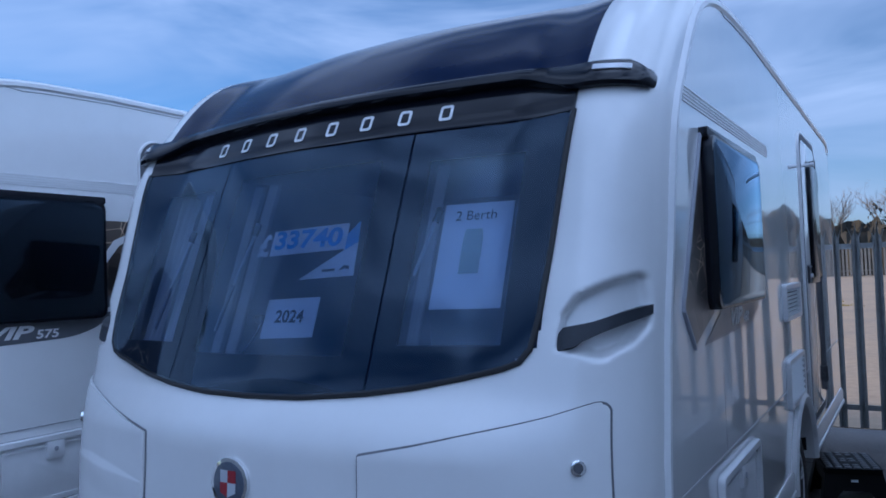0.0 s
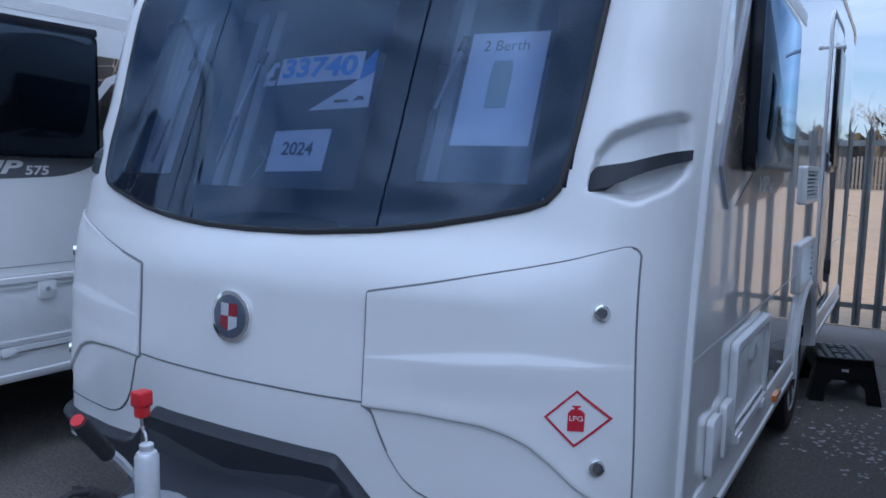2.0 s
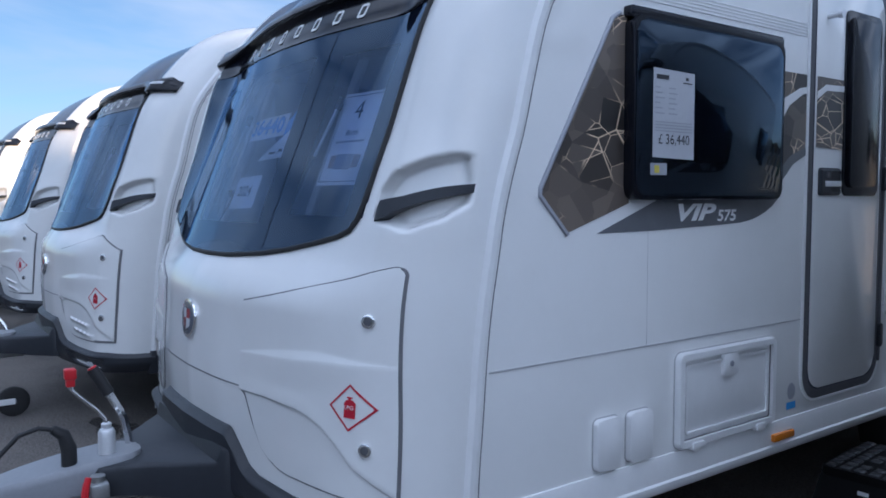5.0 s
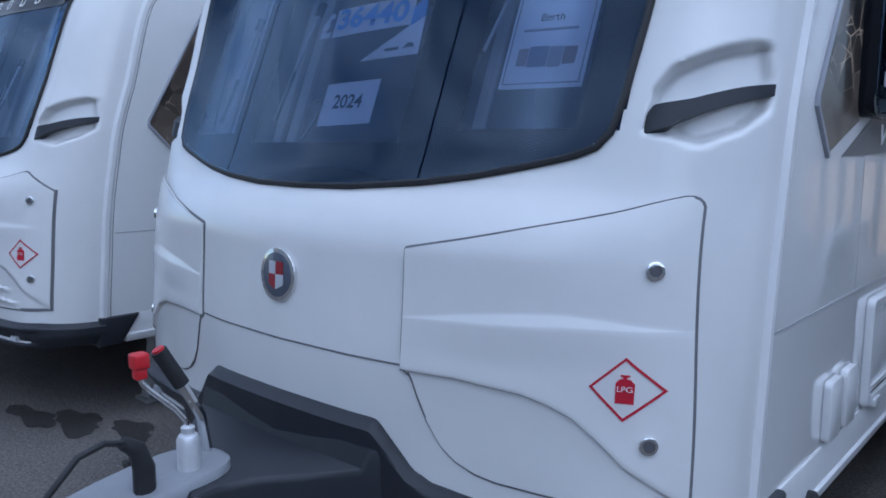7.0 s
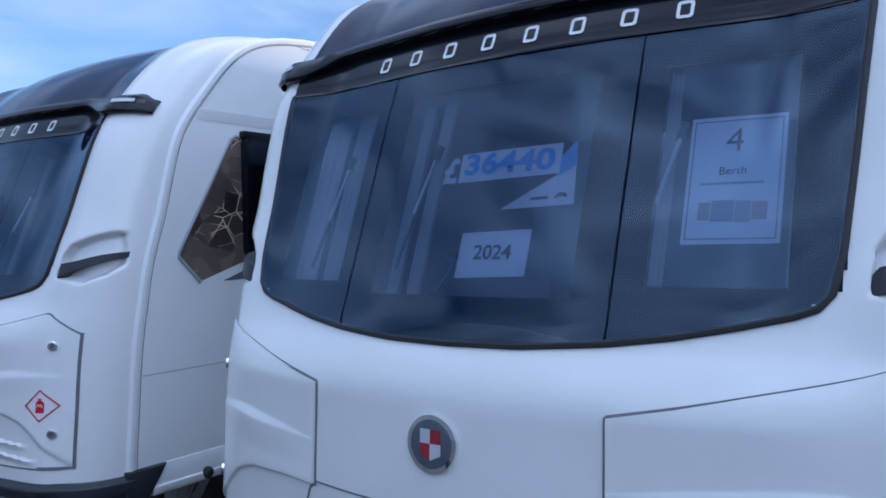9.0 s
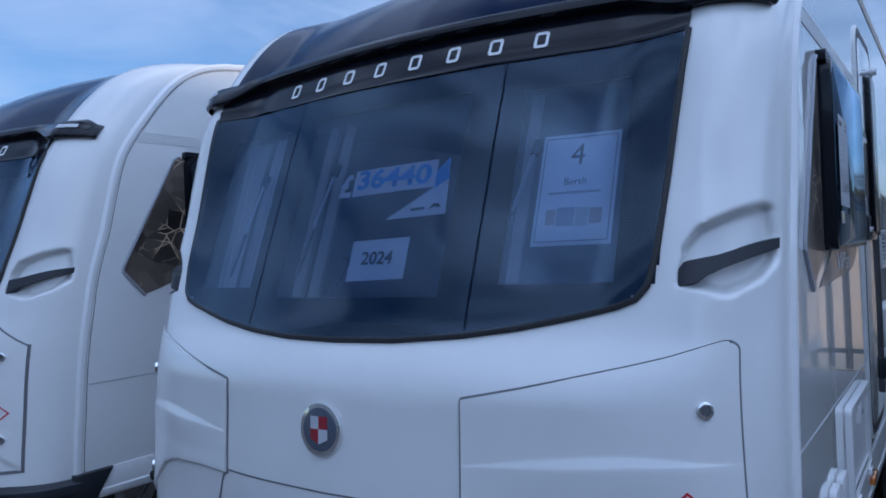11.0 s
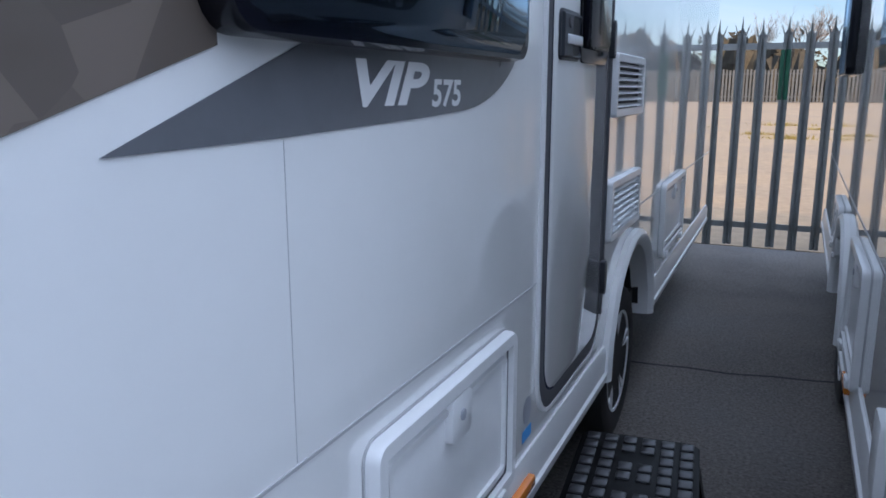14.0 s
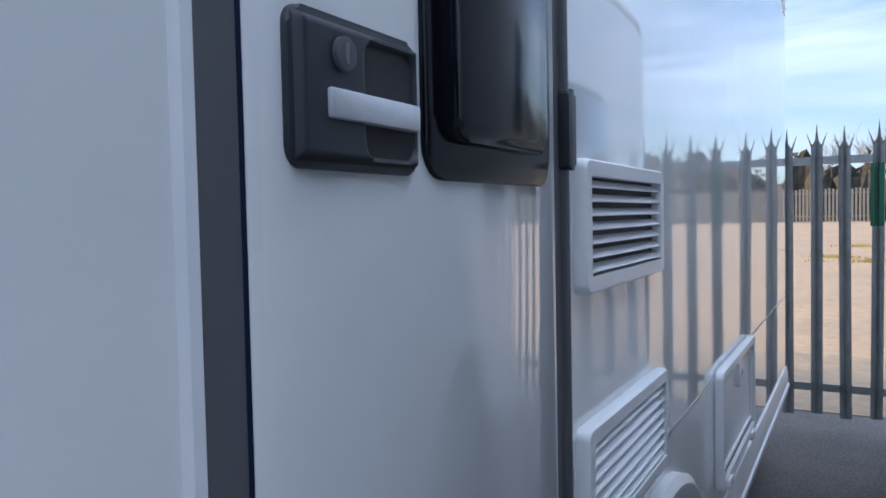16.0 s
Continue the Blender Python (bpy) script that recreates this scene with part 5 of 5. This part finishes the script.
ASPHALT = asphalt_material()
YARD = material("dusty_concrete_yard", (0.37, 0.262, 0.160), 0.9, grain=0.2, grain_scale=6, stain=(0.22, 0.18, 0.14), stain_scale=0.35, stain_amount=0.6, bump=0.3, bump_scale=30)
FLECK = material("flaked_white_paint", (0.5, 0.5, 0.5), 0.8, grain=0.3, grain_scale=40)
CRACK = material("tarred_joint", (0.02, 0.02, 0.021), 0.8)
DAMP = material("damp_oil_stain", (0.045, 0.043, 0.043), 0.35, grain=0.3, grain_scale=20)
DAMP.node_tree.nodes["Principled BSDF"].inputs["Alpha"].default_value = 0.55

bm = bmesh.new()
bmesh.ops.create_grid(bm, x_segments=20, y_segments=20, size=900)
tagged(new("ground", finish("ground", bm, ASPHALT, False)), "dark worn asphalt yard in shade", "ground", kind="structure")
bm = bmesh.new()
prism(bm, [(-160, 7.3), (160, 7.0), (160, 170), (-160, 170)], lambda u, v, w: (u, v, -.006 + w), .012)
tagged(new("ground_yard", finish("ground_yard", bm, YARD, False)), "sunlit dusty concrete yard beyond the fence", "ground", kind="structure")


def blot(cx, cy, rx, ry, seed, n=28, z=.004):
    rnd = random.Random(seed)
    ph = [rnd.uniform(0, 6.28) for _ in range(5)]
    bm = bmesh.new()
    vs = []
    for k in range(n):
        a = 2 * math.pi * k / n
        r = 1 + .22 * math.sin(2 * a + ph[0]) + .16 * math.sin(3 * a + ph[1]) + .12 * math.sin(5 * a + ph[2]) + .08 * math.sin(9 * a + ph[3])
        vs.append(bm.verts.new((cx + rx * r * math.cos(a), cy + ry * r * math.sin(a), z)))
    bm.faces.new(vs)
    return bm


for cx, cy, rx, ry in ((-5.07, -.38, .20, .10), (-4.76, -.25, .17, .085), (-5.32, -.50, .2, .08), (-3.92, -.60, .22, .09), (-3.46, -.55, .20, .08), (-4.3, -.42, .16, .06), (-1.14, .90, .24, .085)):
    tagged(new("damp_stain", finish("damp_stain", blot(cx, cy, rx, ry, int(cx * 100)), DAMP, False)), "dark damp stain on the asphalt", "stain", "damp stains", "structure")
rnd = random.Random(7)
bm = bmesh.new()
for k in range(260):
    x, y = 1.45 + rnd.gauss(0, .16), 3.55 + rnd.gauss(0, .22)
    if rnd.random() < .35:
        x, y = 1.6 + rnd.gauss(0, .22), 4.3 + rnd.gauss(0, .3)
    s = rnd.uniform(.004, .016)
    a0 = rnd.uniform(0, 6)
    bm.faces.new([bm.verts.new((x + s * rnd.uniform(.6, 1.5) * math.cos(a0 + 1.25 * i), y + s * rnd.uniform(.6, 1.5) * math.sin(a0 + 1.25 * i), .004)) for i in range(5)])
tagged(new("paint_flecks", finish("paint_flecks", bm, FLECK, False)), "flaked white paint on the asphalt", "paint", kind="stuff")
for x0, y0, x1, y1, w in ((-2.6, 3.66, -.2, 3.96, .022), (-9, 3.9, -2.7, 3.66, .02), (.9, 5.6, 2.6, 5.5, .02)):
    bm = bmesh.new()
    pts = []
    for i in range(25):
        t = i / 24
        j = .012 * math.sin(17 * t + x0) + .008 * math.sin(41 * t)
        pts.append((x0 + (x1 - x0) * t, y0 + (y1 - y0) * t + j))
    vs = [bm.verts.new((x, y - w / 2, .003)) for x, y in pts] + [bm.verts.new((x, y + w / 2, .003)) for x, y in pts[::-1]]
    bm.faces.new(vs)
    bmesh.ops.triangulate(bm, faces=bm.faces)
    tagged(new("ground_joint", finish("ground_joint", bm, CRACK, False)), "dark joint across the asphalt", "crack", kind="structure")

# ---------------------------------------------------------------- the row of caravans
R575 = dict(window=(1.572, 2.462, 1.44, 2.052), graphics=True, to_y=2.72, hatches=((1.86, 2.482, .535, .888), (4.65, 5.42, .60, .955)),
            vents=((3.43, 3.93, 1.30, 1.502), (3.43, 3.96, .895, 1.10)), door=(2.712, 3.375, .575, 2.42), caps=(1.44, 1.60))
L575 = dict(window=(1.572, 2.462, 1.44, 2.052), graphics=True, hatches=((1.86, 2.482, .535, .888),), windows=((4.6, 5.5, 1.46, 2.0),), caps=(1.44,))
R460 = dict(window=(1.51, 2.41, 1.44, 2.03), graphics=True, hatches=((1.52, 2.21, .545, .89),), vents=((3.16, 3.74, 1.285, 1.48), (3.16, 3.76, .83, 1.09)),
            door=(4.12, 4.95, .585, 2.42), caps=(1.215, 1.395))
L460 = dict(window=(1.51, 2.41, 1.44, 2.03), graphics=True, hatches=((2.35, 2.95, .50, .88), (3.9, 4.4, .6, .85)), vents=(), windows=((4.3, 5.1, 1.46, 2.0),), caps=(1.6,))
caravan("white two-berth touring caravan with dark brow and price cards", pose(0, 0, 0), 6.14, 3.62, "460", R460, L460, "33740", "2")
caravan("white four-berth touring caravan with bronze side graphics", pose(-3.035, -1.099, 0, 0, 0, .82), 7.06, 3.95, "575", R575, L575, "36440", "4", lever=1)
caravan("white touring caravan parked beside the four-berth one", pose(-6.107, -1.201, 0, 0, 0, .12), 7.06, 3.95, "575", R575, L575, "36440", "4", cards=False, old=True)
caravan("white touring caravan farther along the row", pose(-9.17, -1.29, 0), 7.06, 3.95, "575", R575, L575, "36440", "4", cards=False, old=True)
caravan("white touring caravan at the far end of the row", pose(-12.25, -1.45, 0.03), 7.06, 3.95, "575", R575, L575, "36440", "4", cards=False, old=True)
caravan("white touring caravan beside the two-berth one", pose(3.13, -.61, 0), 6.7, 3.62, "460", R460, L460, "33740", "2", cards=False)
caravan("white touring caravan beyond its neighbour", pose(6.3, -.61, 0), 6.7, 3.62, "460", R460, L460, "33740", "2", cards=False)


def price_sheet():
    m = pose(-3.035, -1.099, 0, 0, 0, .82)
    root = thing("price_sheet", m, "printed white price sheet, dimmed as if behind the side window", "price sheet")
    x = HALF + .0452

    def low(z):
        return 1.58 + (z - 1.60) * .9
    # lies just outside the pane; its grey stands for the dimming glass
    part("sheet", None, prism(bmesh.new(), [(1.665, 1.605), (1.885, 1.60), (1.885, 1.93), (1.665, 1.935)], lambda u, v, w: (x + w, u, low(v)), .0006), DIMMEDPAPER, root, smooth=False)
    part("lettering", None, text_mesh("£ 36,440", .048, lambda u, v, w: (x + .001 + w, 1.775 + u, low(1.672) + v), width=.165), BLACKPRINT, root, smooth=False)
    k = 0
    for z0, z1, a, b in ((1.895, 1.912, 1.68, 1.745), (1.90, 1.912, 1.835, 1.85), (1.888, 1.892, 1.82, 1.87)) + tuple((1.862 - .019 * i, 1.867 - .019 * i, 1.675, 1.70 + .012 * (i % 3)) for i in range(6)) \
            + tuple((1.862 - .019 * i, 1.867 - .019 * i, 1.745, 1.78 + .01 * (i % 2)) for i in range(6)) + tuple((1.735 - .011 * i, 1.739 - .011 * i, 1.675, 1.872) for i in range(4)):
        part("print_bar", None, prism(bmesh.new(), [(a, z0), (b, z0), (b, z1), (a, z1)], lambda u, v, w: (x + .001 + w, u, low(v)), .0006), GREYPRINT if k > 2 else BLACKPRINT, root, smooth=False)
        k += 1
    s2 = thing("window_sticker", m, "small window sticker with a yellow square", "sticker")
    part("sticker", None, prism(bmesh.new(), rounded(1.655, 1.74, 1.525, 1.565, .004), lambda u, v, w: (x + w, u, v), .0006), GREYPRINT, s2, smooth=False)
    part("yellow_square", None, prism(bmesh.new(), rounded(1.675, 1.70, 1.532, 1.558, .002), lambda u, v, w: (x + .001 + w, u, v), .0006), material("yellow_print", (.6, .5, .08), .5), s2, smooth=False)
    s3 = thing("side_stickers", m, "small round and square approval stickers by the sill", "sticker")
    part("sticker", None, prism(bmesh.new(), [(2.635 + .03 * math.cos(.3 * k), .635 + .035 * math.sin(.3 * k)) for k in range(21)], on_side(1, .001), .0006), GREYPRINT, s3, smooth=False)
    part("sticker", None, prism(bmesh.new(), rounded(2.60, 2.67, .56, .59, .004), on_side(1, .001), .0006), BLUEPRINT, s3, smooth=False)


price_sheet()


# ---------------------------------------------------------------- step stools
STUD = material("worn_studs", (.045, .045, .05), .32, grain=.2)


def stool(m):
    root = thing("step_stool", m, "black plastic caravan step with a studded top", "step", "caravan steps")
    part("top", "stop", lambda: prism(bmesh.new(), rounded(-.17, .17, -.23, .23, .03), lambda u, v, w: (u, v, .235 + w), .035, .006), STEPPLASTIC, root)

    for i in range(6):
        for j in range(8):
            if 2 <= i <= 3 and j in (2, 5):
                continue
            part("stud", "stud", lambda: box(bmesh.new(), -.019, .019, -.021, .021, .268, .276, .004), STUD, root, at=pose(-.135 + .054 * i, -.196 + .056 * j, 0))
    for sy in (-1, 1):
        def panel():
            bm = bmesh.new()
            o = [(-.165, .25), (-.21, 0.0), (-.125, 0.0), (-.115, .09), (-.075, .135), (.075, .135), (.115, .09), (.125, 0.0), (.21, 0.0), (.165, .25)]
            a = [bm.verts.new((u, sy * (.22 + .08 * (1 - v / .25)), v)) for u, v in o]
            b = [bm.verts.new((u, sy * (.20 + .08 * (1 - v / .25)), v)) for u, v in o]
            n = len(o)
            bm.faces.new(a)
            bm.faces.new(b[::-1])
            for i in range(n):
                bm.faces.new((a[i], a[(i + 1) % n], b[(i + 1) % n], b[i]))
            return bm
        part("leg_panel", ("legp", sy), panel, STEPPLASTIC, root, smooth=False)
    for sx in (-1, 1):
        for sy in (-1, 1):
            def leg():
                bm = bmesh.new()
                o = [(.20, .25), (.29, 0), (.20, 0), (.13, .25)]
                a = [bm.verts.new((sx * (.165 + .045 * (1 - v / .25)), sy * u, v)) for u, v in o]
                b = [bm.verts.new((sx * (.148 + .045 * (1 - v / .25)), sy * u, v)) for u, v in o]
                bm.faces.new(a)
                bm.faces.new(b[::-1])
                for i in range(4):
                    bm.faces.new((a[i], a[(i + 1) % 4], b[(i + 1) % 4], b[i]))
                return bm
            part("leg", ("sleg", sx, sy), leg, STEPPLASTIC, root, smooth=False)
    part("apron", "apron", lambda: box(box(bmesh.new(), -.168, -.15, -.2, .2, .17, .245), .15, .168, -.2, .2, .17, .245), STEPPLASTIC, root, smooth=False)
    part("label", "slabel", lambda: box(bmesh.new(), -.02, .02, -.242, -.238, .19, .205), PAPER, root, smooth=False)
    return root


stool(pose(-1.735, 2.01, 0, 0, 0, 6) @ Matrix.Scale(1.07, 4))
stool(pose(1.29, 4.62, 0, 0, 0, 14))


# ---------------------------------------------------------------- palisade fence
def pale_mesh():
    """W-section pale with a three-pronged top."""
    bm = bmesh.new()
    sec = [(-.034, .010), (-.022, .0), (-.010, -.004), (0, .012), (.010, -.004), (.022, 0), (.034, .010)]
    rows = []
    for z in (.11, 1.80):
        rows.append([bm.verts.new((x, y, z)) for x, y in sec])
    top = []
    for x, y in sec:
        k = abs(x)
        if k < .002:
            top.append((0, y, 1.955))
        elif k < .015:
            top.append((x * .95, y, 1.845))
        elif k < .03:
            top.append((x * 1.2, y - .006, 1.815))
        else:
            top.append((x * 1.8, y - .012, 1.902))
    rows.append([bm.verts.new(p) for p in top])
    for a, b in zip(rows, rows[1:]):
        for j in range(6):
            bm.faces.new((a[j], a[j + 1], b[j + 1], b[j]))
    bmesh.ops.solidify(bm, geom=list(bm.faces), thickness=.003)
    return finish("pale", bm, FENCE, False)


fence = thing("fence", pose(0, 6.64, 0), "tall galvanised palisade fence behind the caravans", "fence", kind="structure")
PALE = pale_mesh()
PITCH = .1655
for k in range(-52, 62):
    o = new("pale", PALE)
    o.parent = fence
    o.matrix_basis = pose(-1.527 + k * PITCH, -.012, random.Random(k).uniform(-.012, .008), 0, random.Random(k + 500).uniform(-.5, .5), 0)
for z in (.285, 1.725):
    def rail():
        return prism(bmesh.new(), [(0, -.024), (.04, -.024), (.04, -.018), (.006, -.018), (.006, .024), (0, .024)], lambda u, v, w: (-10.5 + w, u, z + v), 20.0)
    part("rail", None, rail(), FENCE, fence, smooth=False)
for x in (-8.9, -6.15, -3.4, -.65, 2.1, 4.85, 7.6):
    part("post", None, box(box(box(bmesh.new(), x - .05, x + .05, .05, .057, 0, 1.83), x - .05, x + .05, .143, .15, 0, 1.83), x - .004, x + .004, .055, .145, 0, 1.83), FENCE, fence, smooth=False)
    for z in (.285, 1.725):
        part("bolt", None, lathe(bmesh.new(), [(.014, -.01), (.014, .0), (.008, .012)], "y", (x, .04, z), 8), ZINC, fence)
part("green_sleeve", None, prism(bmesh.new(), [(-.037, -.008), (-.012, -.012), (0, .006), (.012, -.012), (.037, -.008), (.037, .004), (-.037, .004)], lambda u, v, w: (-1.527 + u, v - .012, 1.31 + w), .385), GREEN, fence, "green painted length of a pale", smooth=False)

# ---------------------------------------------------------------- beyond the fence
HEDGE = material("dark_hedge", (0.028, 0.025, 0.018), 0.9, grain=0.5, grain_scale=1.5)
BARK = material("grey_brown_bark", (0.17, 0.135, 0.11), 0.9, grain=0.3, grain_scale=8)
SHEET = material("grey_sheet_fence", (0.14, 0.145, 0.145), 0.6, grain=0.2, grain_scale=2)
PALEWALL = material("pale_rendered_wall", (0.74, 0.72, 0.69), 0.8, grain=0.1, grain_scale=1.0, stain=(0.45, 0.42, 0.38), stain_scale=0.3)
WEED = material("dry_yellow_weed", (0.30, 0.24, 0.07), 0.9, grain=0.3, grain_scale=8)

far = thing("distant_fence", pose(0, 90, 0), "long grey palisade fence across the far yard", "fence", kind="structure")
bm = bmesh.new()
for k in range(520):
    x = -90 + k * .35
    box(bm, x, x + .2, 0, .03, .1, 3.5 + .06 * math.sin(k * 1.7))
part("far_pales", None, bm, SHEET, far, smooth=False)["kind"] = "stuff"
part("far_rail", None, box(box(bmesh.new(), -90, 90, .04, .1, .6, .7), -90, 90, .04, .1, 3.0, 3.1), SHEET, far, smooth=False)


def hedge(x0, x1, y, h, seed):
    rnd = random.Random(seed)
    bm = bmesh.new()
    for k in range(int((x1 - x0) * 30)):
        x, z = rnd.uniform(x0, x1), rnd.uniform(0, 1) ** .7
        top = h * (.75 + .25 * math.sin(x * .7 + seed) + .15 * math.sin(x * 2.3))
        c = Vector((x, y + rnd.uniform(-1.5, 1.5), z * top))
        s = rnd.uniform(.2, .6)
        d = [Vector((rnd.uniform(-1, 1), rnd.uniform(-1, 1), rnd.uniform(-1, 1))) * s for _ in range(3)]
        bm.faces.new([bm.verts.new(c + q) for q in d])
    tagged(new("hedge", finish("hedge", bm, HEDGE, False)), "dark scrubby hedge behind the far fence", "hedge", kind="stuff")


bm = bmesh.new()
rnd = random.Random(31)
for y, h in ((97, 7.2), (108, 8.8)):
    n = 260
    tops = [h * (.8 + .2 * math.sin(.13 * i) + .1 * math.sin(.71 * i) + rnd.uniform(-.12, .12)) for i in range(n + 1)]
    lo = [bm.verts.new((-90 + 180 * i / n, y + rnd.uniform(-.4, .4), 0)) for i in range(n + 1)]
    md = [bm.verts.new((-90 + 180 * i / n, y + rnd.uniform(-.6, .6), tops[i] * .6)) for i in range(n + 1)]
    hi = [bm.verts.new((-90 + 180 * i / n, y + .8 + rnd.uniform(-.5, .5), tops[i])) for i in range(n + 1)]
    bk = [bm.verts.new((-90 + 180 * i / n, y + 2.5, tops[i] * .7)) for i in range(n + 1)]
    for p, q in ((lo, md), (md, hi), (hi, bk)):
        for i in range(n):
            bm.faces.new((p[i], p[i + 1], q[i + 1], q[i]))
tagged(new("scrub_bank", finish("scrub_bank", bm, HEDGE, False)), "dark brown scrub bank behind the far fence", "hedge", kind="stuff")
hedge(-90, 90, 99, 6.6, 3)
hedge(-80, 80, 105, 7.8, 9)


def bare_tree(x, y, h, seed):
    rnd = random.Random(seed)
    root = thing("tree", pose(x, y, 0), "bare winter tree beyond the far fence", "tree", "bare trees")
    trunk, twigs = bmesh.new(), bmesh.new()

    def grow(p, d, length, r, level):
        n = 3
        pts = [p]
        for i in range(n):
            d = (d + Vector((rnd.gauss(0, .12), rnd.gauss(0, .12), .05))).normalized()
            pts.append(pts[-1] + d * length / n)
        tube(trunk if level < 2 else twigs, pts, r, 5 if level < 2 else 3, [r * (1 - .45 * i / n) for i in range(n + 1)], False)
        if level >= 5:
            return
        for _ in range(rnd.choice((3, 4)) if level else 6):
            q = pts[rnd.choice((1, 2, 3, 3))]
            e = (d + Vector((rnd.gauss(0, .55), rnd.gauss(0, .55), rnd.gauss(.1, .3)))).normalized()
            grow(q, e, length * rnd.uniform(.55, .8), r * .52, level + 1)
    grow(Vector((0, 0, 0)), Vector((0, 0, 1)), h * .36, h * .018, 0)
    part("trunk", None, trunk, BARK, root)
    part("crown", None, twigs, BARK, root, smooth=False)


bare_tree(-1.5, 112, 13.5, 4)
bare_tree(-7.5, 116, 11.5, 5)
bare_tree(-18, 114, 11.5, 6)
bare_tree(-37, 118, 12.0, 8)

rnd = random.Random(21)
for x, y, s in ((-1.6, 24, .5), (-2.6, 26, .35), (-1.9, 33, .5), (-.7, 30, .3)):
    bm = bmesh.new()
    for k in range(160):
        a = rnd.uniform(0, 6.28)
        r = abs(rnd.gauss(0, .5)) * s
        q = Vector((x + r * 2.5 * math.cos(a), y + r * math.sin(a), 0))
        t = Vector((rnd.gauss(0, .1), rnd.gauss(0, .1), rnd.uniform(.05, .25))) * s * 1.5
        bm.faces.new([bm.verts.new(v) for v in (q, q + Vector((.03, 0, 0)), q + t)])
    tagged(new("weed_tuft", finish("weed_tuft", bm, WEED, False)), "dry yellow weed tuft in the yard", "weed", kind="stuff")

shed = thing("far_building", pose(16, 130, 0), "low pale building beyond the far yard", "building", kind="structure")
part("wall", None, box(bmesh.new(), -7, 7, 0, 8, 0, 4.2), SHEET, shed, smooth=False)
part("roof", None, prism(bmesh.new(), [(-.4, 4.2), (8.4, 4.2), (4, 5.8)], lambda u, v, w: (-7.3 + w, u, v), 14.6), SHEET, shed, smooth=False)
for x in (-5, -1.8, 1.4, 4.6):
    w = part("window", None, box(bmesh.new(), x - .8, x + .8, -.06, .0, 1.6, 2.9), GREYPRINT, shed, smooth=False)
    part("sill", None, box(bmesh.new(), x - .9, x + .9, -.14, -.0, 1.5, 1.59), PALEWALL, w, smooth=False)

# plain wall added unseen behind the walker, for reflections and bounced light
BACKWALL = material("pale_render", (0.42, 0.42, 0.41), 0.85, grain=0.1, grain_scale=6, stain=(0.33, 0.32, 0.30), stain_scale=0.4)
back = thing("wall_south", pose(0, -17, 0), "plain pale wall added out of view", "wall", kind="structure")
part("wall", None, box(bmesh.new(), -30, 30, -.4, 0, 0, 6.0), BACKWALL, back, smooth=False)
# unseen wall added to keep the low sun off the caravans and forecourt
side = thing("shade_wall_east", pose(16, 0, 0), "plain pale wall added out of view", "wall", kind="structure")
part("wall", None, box(bmesh.new(), 0, .4, -16.9, 2.5, 0, 6.4), BACKWALL, side, smooth=False)
